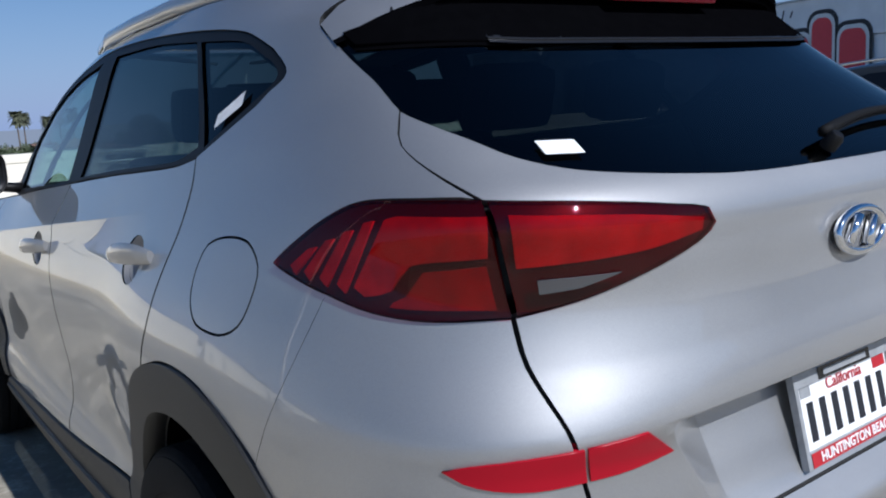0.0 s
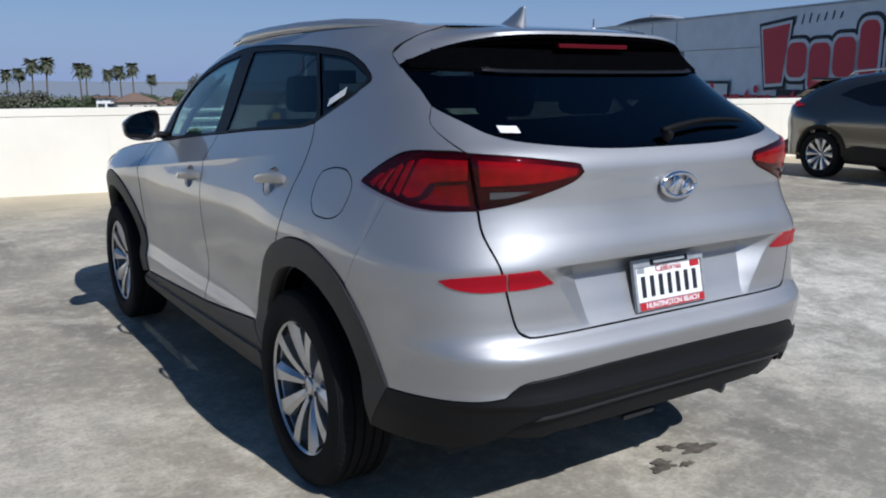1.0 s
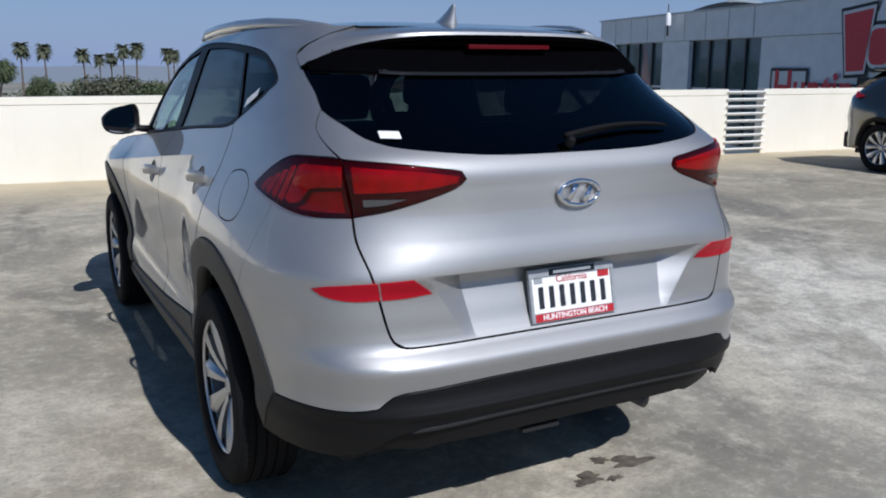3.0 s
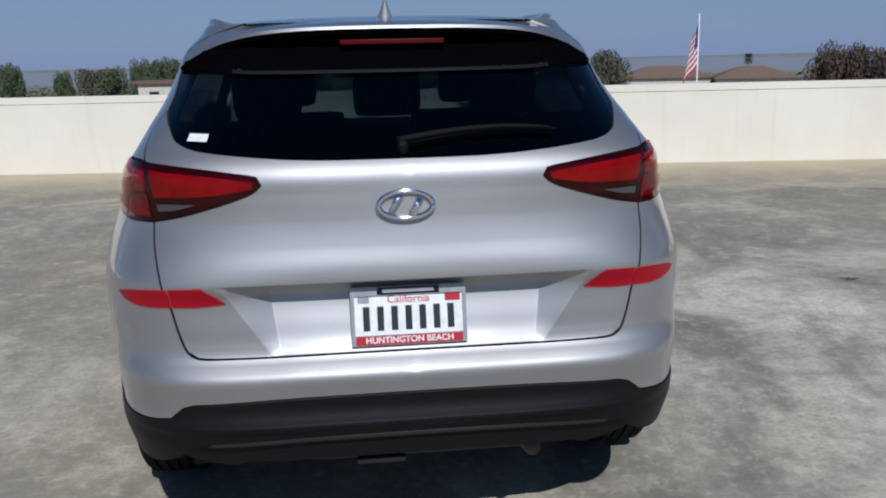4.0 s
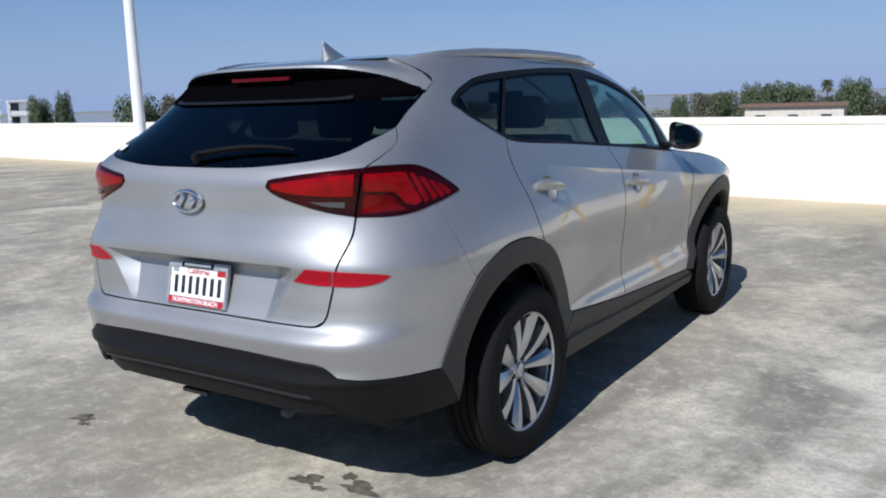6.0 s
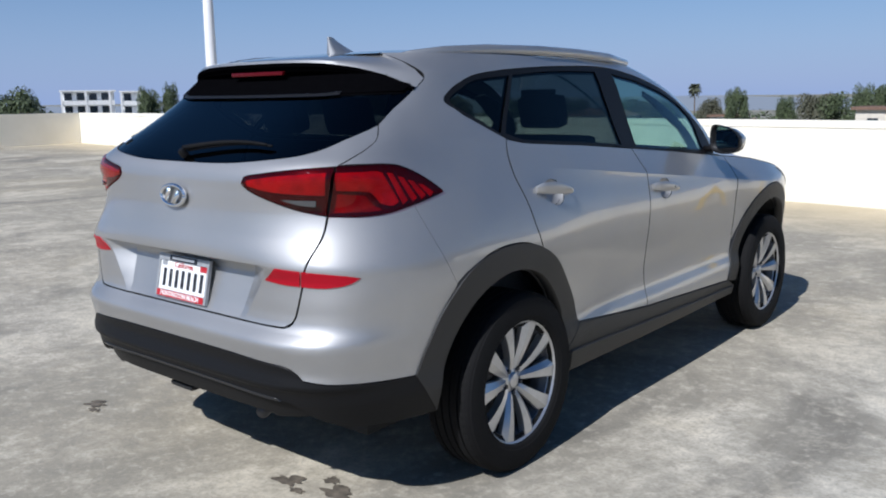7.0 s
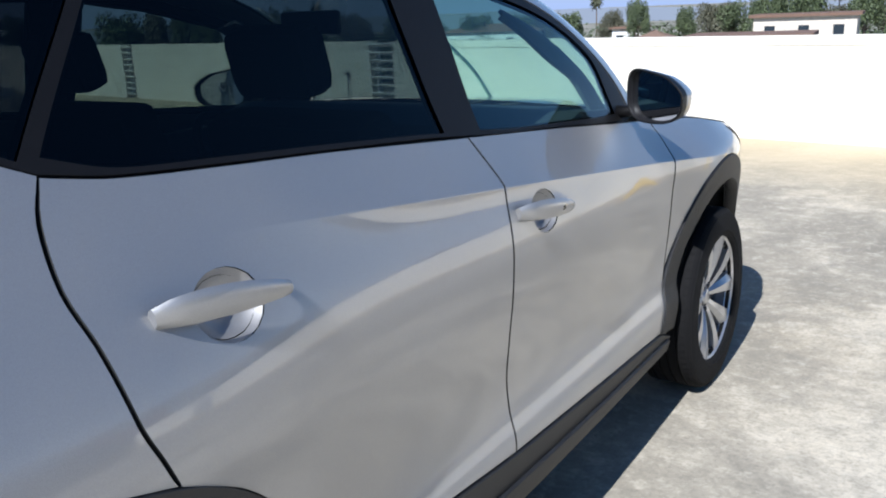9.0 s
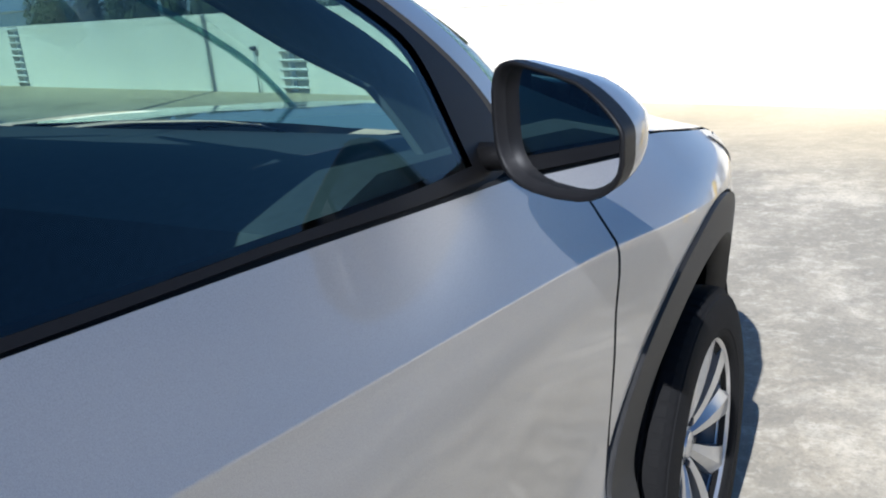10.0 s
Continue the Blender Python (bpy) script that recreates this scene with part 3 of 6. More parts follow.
ARCH_REAR = [("s", -.577, .517, "C"), ("s", -.54, .601), ("s", -.465, .732), ("s", -.352, .843), ("s", -.212, .893), ("s", -.049, .899),
             ("s", .093, .864), ("s", .205, .80), ("s", .300, .705), ("s", .385, .60), ("s", .425, .492, "C")]
ARCH_FRONT = [("s", 2.09, .378, "C"), ("s", 2.115, .45), ("s", 2.17, .575), ("s", 2.28, .735), ("s", 2.44, .845), ("s", 2.65, .893), ("s", 2.87, .855),
              ("s", 3.04, .75), ("s", 3.13, .60, "C")]
DOOR_MID = [("s", 1.040, 1.185, "C"), ("s", 1.075, 1.124), ("s", 1.097, 1.07), ("s", 1.086, .96), ("s", 1.076, .86), ("s", 1.072, .75), ("s", 1.072, .62),
            ("s", 1.078, .52), ("s", 1.062, .437, "C")]
DOOR_REAR = [("s", .095, .864, "C"), ("s", .078, .91), ("s", .060, .96), ("s", .045, 1.07), ("s", .030, 1.14, ), ("s", .038, 1.22), ("s", .058, 1.273, "C")]
DOOR_NOSE = [("s", 2.165, 1.083, "C"), ("s", 2.182, 1.026), ("s", 2.166, .96), ("s", 2.143, .858), ("s", 2.152, .74), ("s", 2.155, .62), ("s", 2.130, .485)]
BELT_REAR = [("s", .16, 1.255), ("s", .35, 1.240), ("s", .61, 1.222)]
DLO_TOP = [("s", -.218, 1.425), ("s", -.145, 1.472), ("s", -.012, 1.514), ("s", .227, 1.540), ("s", .637, 1.560), ("s", .95, 1.565), ("s", 1.15, 1.556),
           ("s", 1.36, 1.527), ("s", 1.57, 1.482), ("s", 1.755, 1.425), ("s", 1.89, 1.360), ("s", 2.00, 1.280), ("s", 2.075, 1.190)]
QUARTER_LOW = [("s", .058, 1.276, "C"), ("s", -.062, 1.332), ("s", -.172, 1.391)]


def back(points):
    return points[::-1]


FOLDS = [[("r", .515, .893, -1), ("r", .40, .893, -1), ("r", .40, .893), ("r", .515, .893)], [("r", .515, .903, -1), ("r", .40, .903, -1), ("r", .40, .903), ("r", .515, .903)]]
for s in (1, -1):
    FOLDS += [[("r", .372, .703, s), ("r", .437, .80, s), ("r", .502, .893, s)], [("r", .348, .703, s), ("r", .363, .80, s), ("r", .378, .893, s)]]
DOOR_FOLD = [("s", .15 + .1 * k, float(crease(.15 + .1 * k))) for k in range(27)]


def tail_end():
    gate = panel("tailgate", LOW,
                 [("r", .30, .703), ("r", .50, .703), ("r", .57, .706), ("r", .597, .722), ("r", .613, .76), ("r", .641, .87), ("r", .656, .92), ("r", .673, 1.0),
                  ("r", .673, 1.063, "C")] + LAMP_LOW + [("r", .374, 1.164)] + LAMP_HIGH
                 + [("r", .690, 1.222, "C"), ("s", -.578, 1.294), ("s", -.527, 1.345, "C")] + back(GLASS_EDGE), paint, suv, mirror="tail", h=.015, gap=.0012, lines=[kinks(LOW, q) for q in FOLDS])
    panel("rear_window", LOW, GLASS_EDGE + [("s", -.527, 1.347), ("s", -.445, 1.394), ("s", -.338, 1.457), ("s", -.264, 1.508, "C"), ("s", -.285, 1.54, "C"),
                                            ("r", .45, 1.55), ("r", .2, 1.553)], rear_glass, gate, mirror="tail", off=-.004, gap=.001, label="black privacy glass")
    strip = panel("spoiler_strip", LOW, [("r", .16, 1.446), ("r", .40, 1.448), ("r", .53, 1.453), ("s", -.368, 1.457, "C"), ("s", -.330, 1.480, "C"), ("r", .575, 1.505), ("r", .55, 1.545, "C"), ("r", .2, 1.548)],
                  spoiler_black, gate, mirror="tail", off=.004, gap=0, rim=.006, label="gloss black strip above the glass")
    panel("strip_edge", LOW, [("r", .16, 1.4440), ("r", .40, 1.4462), ("r", .47, 1.4510, "C"), ("r", .47, 1.4530, "C"), ("r", .40, 1.4482), ("r", .16, 1.4460)],
          edge_grey, strip, mirror="tail", h=.02, off=.007, gap=0, rim=.003, label="thin shiny edge")
    for side in (1, -1):
        lamp = panel("tail_lamp", LOW, [("r", .374, 1.164)] + LAMP_HIGH + [("r", .688, 1.221, "C"), ("r", .671, 1.064, "C")] + LAMP_LOW, lamp_housing, gate, side,
                     h=.02, off=-.004, rim=.016, flange=.0, label="red tail lamp")
        panel("reversing_light", LOW, [("r", .648, 1.116, "C"), ("r", .646, 1.096, "C"), ("r", .600, 1.101, "C"), ("r", .545, 1.117, "C")], lamp_white, lamp, side,
              h=.02, off=.0150, gap=0, rim=.004, flange=.0, label="clear reversing lamp")
        panel("light_bar", LOW, [("r", .676, 1.203, "C"), ("r", .669, 1.130, "C"), ("r", .50, 1.139), ("r", .400, 1.155, "C"), ("r", .396, 1.173, "C"), ("r", .53, 1.191)], lamp_bright, lamp, side,
              h=.02, off=.001, gap=0, rim=.004, flange=.0)
        corner = panel("corner_lamp", LOW, [("r", .690, 1.222, "C"), ("r", .725, 1.223)] + LAMP_SIDE + [("r", .6745, 1.063, "C")], lamp_housing, suv, side,
                       h=.02, off=-.004, rim=.016, flange=.0, label="red wrap-round tail lamp")
        # a broad upper cell that bends down along the slats, a lower cell, and four leaning slats towards the tip
        panel("lamp_cell", LOW, [("r", .696, 1.202, "C"), ("s", -.640, 1.202), ("s", -.622, 1.197, "C"), ("s", -.580, 1.100, "C"), ("s", -.600, 1.088, "C"), ("s", -.640, 1.098), ("s", -.665, 1.134), ("r", .697, 1.146, "C")], lamp_bright, corner, side, h=.02, off=.001, gap=0, rim=.004, flange=.0)
        panel("lamp_cell", LOW, [("r", .698, 1.134, "C"), ("s", -.684, 1.126, "C"), ("s", -.662, 1.092, "C"), ("s", -.64, 1.076), ("r", .690, 1.074, "C")], lamp_dim, corner, side, h=.02, off=.001, gap=0, rim=.004, flange=.0)
        for k in range(4):
            y = -.578 + k * .037
            top, low = 1.195 - k * .0145, 1.090 + k * .006
            panel("lamp_slat", LOW, [("s", y - .024, top, "C"), ("s", y - .006, top - .004, "C"), ("s", y + .030, low + .012, "C"), ("s", y + .012, low, "C")],
                  lamp_bright, corner, side, h=.02, off=.001, gap=0, rim=.004, flange=.0)
        panel("lens", LOW, [("r", .374, 1.164)] + LAMP_HIGH + [("r", .688, 1.221, "C"), ("r", .671, 1.064, "C")] + LAMP_LOW, lamp_lens, lamp, side, h=.02, off=.006, rim=.014, flange=.0, crown=.005, label="clear red lens")
        panel("lens", LOW, [("r", .690, 1.222, "C"), ("r", .725, 1.223)] + LAMP_SIDE + [("r", .6745, 1.063, "C")], lamp_lens, corner, side, h=.02, off=.006, rim=.014, flange=.0, crown=.006, label="clear red lens")
        panel("rear_reflector", LOW, [("r", .637, .894, "C"), ("r", .547, .899, "C"), ("r", .487, .853, "C"), ("r", .56, .845), ("r", .627, .843, "C")], reflector, gate, side,
              h=.02, off=.004, gap=0, rim=.012, label="red reflector")
    bumper = panel("rear_bumper", LOW,
                   [("r", .30, .699), ("r", .50, .699), ("r", .572, .701), ("r", .602, .719), ("r", .618, .758), ("r", .646, .868), ("r", .661, .92), ("r", .678, 1.0),
                    ("r", .678, 1.061, "C")] + back([("s", -.529, 1.085, "C")] + LAMP_SIDE[-2:])
                   + [("s", -.410, .807, "C"), ("s", -.465, .732), ("s", -.54, .601), ("s", -.575, .519, "C"), ("r", .77, .529), ("r", .715, .533),
                      ("r", .655, .542, "C"), ("r", .616, .575), ("r", .585, .584, "C"), ("r", .319, .594)], paint, suv, mirror="tail", h=.024, gap=.0, lines=[kinks(LOW, [("r", .62, z, -1), ("r", .31, z, -1), ("r", .0, z), ("r", .31, z), ("r", .62, z)]) for z in (.640, .656)], label="silver painted bumper")
    panel("lower_bumper", LOW, [("r", .319, .591), ("r", .585, .581, "C"), ("r", .616, .572), ("r", .655, .539, "C"), ("r", .715, .530), ("r", .77, .526), ("s", -.575, .516, "C"),
                                ("s", -.51, .44), ("s", -.477, .366, "C"), ("r", .808, .366), ("r", .728, .374), ("r", .66, .405), ("r", .59, .455), ("r", .3, .470)],
          black_plastic, bumper, mirror="tail", h=.02, off=.004, gap=.001, lines=[kinks(LOW, [("r", .60, z, -1), ("r", .30, z, -1), ("r", .0, z), ("r", .30, z), ("r", .60, z)]) for z in (.505, .520)], label="black plastic lower bumper")
    panel("valance", LOW, [("r", .3, .466), ("r", .588, .451), ("r", .655, .403), ("r", .60, .385), ("r", .50, .372, "C"), ("r", .46, .385, "C"), ("r", .268, .388)],
          black_plastic, bumper, mirror="tail", off=-.022, gap=.001, label="black diffuser panel")
    panel("bumper_lip", LOW, [("r", .3, .476), ("r", .54, .466), ("r", .56, .458), ("r", .3, .468)], lip_black, bumper, mirror="tail", off=.008, gap=0, h=.008, crown=.008, label="glossy black lip")
    for side in (1, -1):
        panel("corner_reflector", LOW, [("r", .642, .893, "C"), ("r", .70, .889), ("r", .765, .880), ("r", .790, .872, "C"), ("r", .772, .856), ("r", .743, .846), ("r", .70, .841), ("r", .632, .843, "C")],
              reflector, bumper, side, h=.02, off=.004, gap=0, rim=.012, label="red reflector")
    return gate, bumper


def flank_panels(side):
    left = side < 0
    fuel = [("s", -.206, 1.144), ("s", -.135, 1.125), ("s", -.118, 1.08), ("s", -.135, 1.03), ("s", -.183, .996), ("s", -.28, .993), ("s", -.335, 1.015), ("s", -.352, 1.06),
            ("s", -.345, 1.11), ("s", -.29, 1.142)]
    body = panel("quarter_panel", UP,
                 [("s", -.262, 1.514), ("s", -.282, 1.565), ("s", -.29, 1.60, "C"), ("s", .3, 1.60), ("s", .7, 1.60), ("s", 1.05, 1.599), ("s", 1.33, 1.590), ("s", 1.56, 1.553), ("s", 1.77, 1.488), ("s", 1.95, 1.395), ("s", 2.075, 1.300), ("s", 2.150, 1.205),
                  ("s", 2.19, 1.12, "C"), ("s", 2.09, 1.102, "C")] + back(DLO_TOP) + back(QUARTER_LOW)
                 + back(DOOR_REAR)[:1] + back([("s", y - .004, z) for _, y, z, *_ in DOOR_REAR[1:-1]]) + [("s", .091, .866, "C")]
                 + [("s", -.049, .902), ("s", -.212, .896), ("s", -.352, .846), ("s", -.412, .808, "C"), ("s", -.531, 1.086, "C")] + back(LAMP_SIDE[:6])
                 + [("r", .726, 1.225), ("r", .694, 1.225, "C"), ("s", -.575, 1.297), ("s", -.524, 1.348, "C"), ("s", -.442, 1.397), ("s", -.335, 1.460)],
                 paint, suv, side, h=.026, holes=[fuel] if left else (), label="silver body side")
    if left:
        panel("fuel_door", UP, fuel, paint, body, side, h=.02)
    rear_door = panel("rear_door", LOW, DOOR_REAR[-1:] + BELT_REAR + DOOR_MID[:-1] + [DOOR_MID[-1], ("s", .72, .466), ("s", .427, .494, "C")] + back(ARCH_REAR[6:10]) + DOOR_REAR[:-1],
                      paint, suv, side, h=.024, gap=.0016, lines=[kinks(LOW, DOOR_FOLD)], cut_dark=False, holes=[cup_loop(.11, 1.075)], label="silver rear door")
    front_door = panel("front_door", LOW, [("s", 1.044, 1.185, "C"), ("s", 1.51, 1.145), ("s", 1.9, 1.107)] + DOOR_NOSE + [("s", 2.09, .380, "C"), ("s", 1.6, .409)]
                       + back([("s", y + .004, z, *c) for _, y, z, *c in DOOR_MID[1:]]), paint, suv, side, h=.024, gap=.0016, lines=[kinks(LOW, DOOR_FOLD)], cut_dark=False, holes=[cup_loop(1.11, 1.000)], label="silver front door")
    fender = panel("front_fender", LOW, [("s", 2.170, 1.083, "C"), ("s", 2.187, 1.026), ("s", 2.171, .96), ("s", 2.148, .858), ("s", 2.157, .74), ("s", 2.160, .60, "C")]
                   + [("s", 2.28, .738), ("s", 2.44, .848), ("s", 2.65, .896), ("s", 2.87, .858), ("s", 3.04, .753), ("s", 3.13, .603, "C"), ("s", 3.28, .60, "C"), ("s", 3.34, .74), ("s", 3.32, .85, "C"),
                      ("s", 3.18, .92), ("s", 2.98, .975), ("s", 2.6, 1.040), ("s", 2.35, 1.066)], paint, suv, side, h=.026, lines=[kinks(LOW, DOOR_FOLD)], label="silver front wing")
    panel("headlamp", LOW, [("s", 2.93, .966, "C"), ("s", 3.15, .930), ("s", 3.31, .858, "C"), ("s", 3.33, .775, "C"), ("s", 3.14, .845)], lamp_white, fender, side, h=.025, off=.004, gap=0, label="clear headlamp")
    panel("rear_arch_trim", LOW, ARCH_REAR + [("s", .315, .40, "C"), ("s", .300, .48), ("s", .250, .61), ("s", .10, .752), ("s", -.06, .802), ("s", -.21, .784), ("s", -.344, .705),
                                              ("s", -.445, .56), ("s", -.477, .368, "C")], arch_plastic, suv, side, h=.024, off=.007, gap=.001, rim=.05, label="black plastic wheel-arch trim")
    panel("front_arch_trim", LOW, ARCH_FRONT + [("s", 3.16, .45, "C"), ("s", 3.10, .44, "C"), ("s", 3.06, .56), ("s", 2.95, .71), ("s", 2.80, .783), ("s", 2.65, .800), ("s", 2.50, .77),
                                                ("s", 2.35, .675), ("s", 2.25, .54), ("s", 2.215, .36, "C")], arch_plastic, suv, side, h=.024, off=.007, gap=.001, rim=.05, label="black plastic wheel-arch trim")
    sill = panel("sill_trim", LOW, [("s", .427, .490, "C"), ("s", .72, .462), ("s", 1.06, .434), ("s", 1.6, .405), ("s", 2.088, .376, "C"), ("s", 2.20, .335, "C"), ("s", 2.19, .300, "C"), ("s", 1.3, .302),
                                    ("s", .36, .305, "C"), ("s", .32, .40, "C")], arch_plastic, suv, side, h=.03, off=.008, gap=.001, rim=.02, label="black plastic sill trim")
    panel("sill_step", LOW, [("s", .345, .388, "C"), ("s", 1.2, .362), ("s", 2.16, .338, "C"), ("s", 2.17, .296, "C"), ("s", 1.2, .298), ("s", .365, .302, "C")], arch_plastic, sill, side, h=.03, off=.020, gap=0, rim=.02)
    # side windows
    quarter_pane = [("s", .212, 1.516, "C"), ("s", -.012, 1.496), ("s", -.125, 1.458), ("s", -.188, 1.422), ("s", -.14, 1.388), ("s", -.04, 1.338), ("s", .040, 1.296, "C")]
    rear_pane = [("s", .240, 1.518, "C"), ("s", .55, 1.537), ("s", .940, 1.541, "C"), ("s", .962, 1.206, "C"), ("s", .61, 1.236), ("s", .35, 1.254), ("s", .17, 1.268), ("s", .072, 1.296, "C")]
    front_pane = [("s", 1.105, 1.534, "C"), ("s", 1.20, 1.520), ("s", 1.34, 1.503), ("s", 1.50, 1.470), ("s", 1.66, 1.430), ("s", 1.80, 1.378), ("s", 1.895, 1.322), ("s", 1.930, 1.285), ("s", 1.938, 1.21), ("s", 1.935, 1.131, "C"), ("s", 1.5, 1.160), ("s", 1.108, 1.194, "C")]
    frame_ob = panel("window_frame", UP, DLO_TOP + [("s", 2.085, 1.102, "C"), ("s", 1.90, 1.111), ("s", 1.51, 1.149), ("s", 1.046, 1.188), ("s", .61, 1.225), ("s", .35, 1.243), ("s", .16, 1.258)] + QUARTER_LOW,
                     frame_black, suv, side, h=.03, off=-.002, gap=.001, holes=(quarter_pane, rear_pane, front_pane), label="black window surround")
    panel("quarter_window", UP, quarter_pane, privacy_glass, frame_ob, side, h=.04, off=-.007, gap=0, rim=.004, label="dark privacy glass")
    panel("rear_door_window", UP, rear_pane, privacy_glass, frame_ob, side, h=.05, off=-.007, gap=0, rim=.004, label="dark privacy glass")
    panel("front_door_window", UP, front_pane, clear_glass, frame_ob, side, h=.05, off=-.007, gap=0, rim=.004, label="lightly tinted glass")
    panel("pillar_trim", UP, [("s", 1.58, 1.475, "C"), ("s", 1.80, 1.335), ("s", 1.92, 1.272, "C"), ("s", 1.955, 1.207), ("s", 1.985, 1.13, "C"), ("s", 2.13, 1.13, "C"), ("s", 2.09, 1.25),
                              ("s", 1.99, 1.365), ("s", 1.83, 1.455), ("s", 1.65, 1.515, "C")], cabin_grey, suv, side, h=.05, off=-.075, gap=0, rim=.012, flange=.0, label="dark grey inner pillar trim")
    # door handles: a bowed grip over a cup, on two feet
    for door, y0, z0 in ((rear_door, .11, 1.075), (front_door, 1.11, 1.000)):
        handle(door, side, y0, z0)
    return body, front_door


def flank_at(side, y, z, off=0.0):
    """A place on the flank, and its normal."""
    u = LOW.find(np.array([False]), np.array([y]), np.array([z]))
    p, n = LOW.frame_at(u, np.array([z]))
    q = Vector(p[0] + n[0] * off)
    q.x *= side
    return q, Vector((n[0][0] * side, n[0][1], n[0][2]))


def cup_loop(y0, z0):
    return [("s", y0 + .150 + .066 * math.cos(k * math.pi / 5), z0 - .018 + .050 * math.sin(k * math.pi / 5)) for k in range(10)]


def handle(door, side, y0, z0):
    length, fall = .255, -.030
    rows, verts, faces = 14, [], []
    for i in range(rows + 1):
        s = i / rows
        y, z = y0 + .016 + s * length, z0 + s * fall
        p, n = flank_at(side, y, z)
        lift = .004 + .034 * math.sin(math.pi * min(1, max(0, s))) ** .45
        tall = (.011 + .012 * math.sin(math.pi * s) ** .6) * (1.35 - .65 * s)
        up = Vector((0, -.12, 1)).normalized()
        for k in range(10):
            a = 2 * math.pi * k / 10
            verts.append(p + n * (lift + math.cos(a) * .009) + up * (math.sin(a) * tall))
    for i in range(rows):
        for k in range(10):
            a, b = i * 10 + k, i * 10 + (k + 1) % 10
            faces.append((a, b, b + 10, a + 10))
    faces += [tuple(range(10)), tuple(range(rows * 10, rows * 10 + 10))]
    bm = bmesh.new()
    me = bpy.data.meshes.new("tmp")
    me.from_pydata(verts, [], faces)
    bm.from_mesh(me)
    bpy.data.meshes.remove(me)
    bmesh.ops.recalc_face_normals(bm, faces=bm.faces)
    grip = part("door_handle", bm, paint, door, "silver door handle", smooth=True)
    if y0 > 1:
        p, n = flank_at(side, y0 + .165, z0 - .019, .040)
        box("handle_button", p.x - .006, p.x + .006, p.y - .007, p.y + .007, p.z - .006, p.z + .006, gloss_black, grip, bevel=.002)
    # the hollow behind the grip
    ring = outline(LOW, cup_loop(y0, z0))
    p, n = skin(LOW, ring)
    p, n = p * (side, 1, 1), n * (side, 1, 1)
    mid, nm = p.mean(0), n.mean(0)
    verts, faces, count, rings = [], [], len(p), 6
    for r in range(rings):
        s = 1 - r / rings
        for q in p:
            verts.append(mid + (q - mid) * s * 1.06 - nm * (.0012 + .030 * (1 - s ** 3)))
    for r in range(rings - 1):
        for k in range(count):
            a, b = r * count + k, r * count + (k + 1) % count
            faces.append((a, b, b + count, a + count))
    faces.append(tuple(range((rings - 1) * count, rings * count)))
    mesh_ob("handle_cup", verts, faces, paint, grip)
    return grip


def mirror_unit(side, door):
    """A door mirror: a D-shaped shell that tapers outwards and forwards, its glass facing the rear."""
    cols, rows = 32, 12
    cx, cz, cy = .903, 1.192, 1.870
    rim_pts = []
    for k in range(cols):
        a = 2 * math.pi * k / cols
        ca, sa = math.cos(a), math.sin(a)
        x = math.copysign(abs(ca) ** .62, ca) * .099
        top = .090 - .066 * ((ca + 1) / 2) ** 1.3
        low = -.082 + .014 * max(0, ca)
        z = math.copysign(abs(sa) ** .62, sa)
        rim_pts.append((x, z * (top if z > 0 else -low) + .006 * (1 - ca) * .5))
    verts, faces = [], []
    for i in range(rows + 1):
        s = i / rows
        k1 = max(.03, 1 - s ** 2.6) ** .5
        for x, z in rim_pts:
            verts.append(Vector(((cx + x * k1 + .004 * s) * side, cy + s * .150 - .045 * (x / .099) * (1 - s), cz + z * k1 - .004 * s)))
    for i in range(rows):
        for k in range(cols):
            a, b = i * cols + k, i * cols + (k + 1) % cols
            faces.append((a, b, b + cols, a + cols))
    faces.append(tuple(range(rows * cols, (rows + 1) * cols)))
    upper = [q for q in faces[2 * cols:-1] if sum(verts[i].z for i in q) / 4 > cz - .045]
    lower = [q for q in faces[:-1] if q not in upper] + [faces[-1]]
    shell = mesh_ob("mirror_cap", verts, upper, paint, door, "silver mirror cap")
    mesh_ob("mirror_base", verts, lower, black_plastic, shell, "black mirror underside")
    ring = verts[:cols]
    mid = sum(ring, Vector()) / cols
    lip = [v + Vector((0, -.008, 0)) for v in ring]
    inner = [mid + (v - mid) * .935 + Vector((0, -.004, 0)) for v in ring]
    inner2 = [mid + (v - mid) * .90 + Vector((0, .016, 0)) for v in ring]
    n = cols
    mesh_ob("mirror_bezel", lip + inner + inner2 + ring, [(k, (k + 1) % n, n + (k + 1) % n, n + k) for k in range(n)]
            + [(n + k, n + (k + 1) % n, 2 * n + (k + 1) % n, 2 * n + k) for k in range(n)] + [(3 * n + k, 3 * n + (k + 1) % n, (k + 1) % n, k) for k in range(n)], frame_black, shell, "black bezel")
    mesh_ob("mirror_glass", inner2, [tuple(range(n))], mirror_silver, shell, "mirror glass", smooth=False)
    tube("mirror_arm", [(.730 * side, 1.995, 1.128), (.775 * side, 1.985, 1.132), (.83 * side, 1.965, 1.142)], [.026, .024, .022], black_plastic, shell, flat=.8)
    return shell


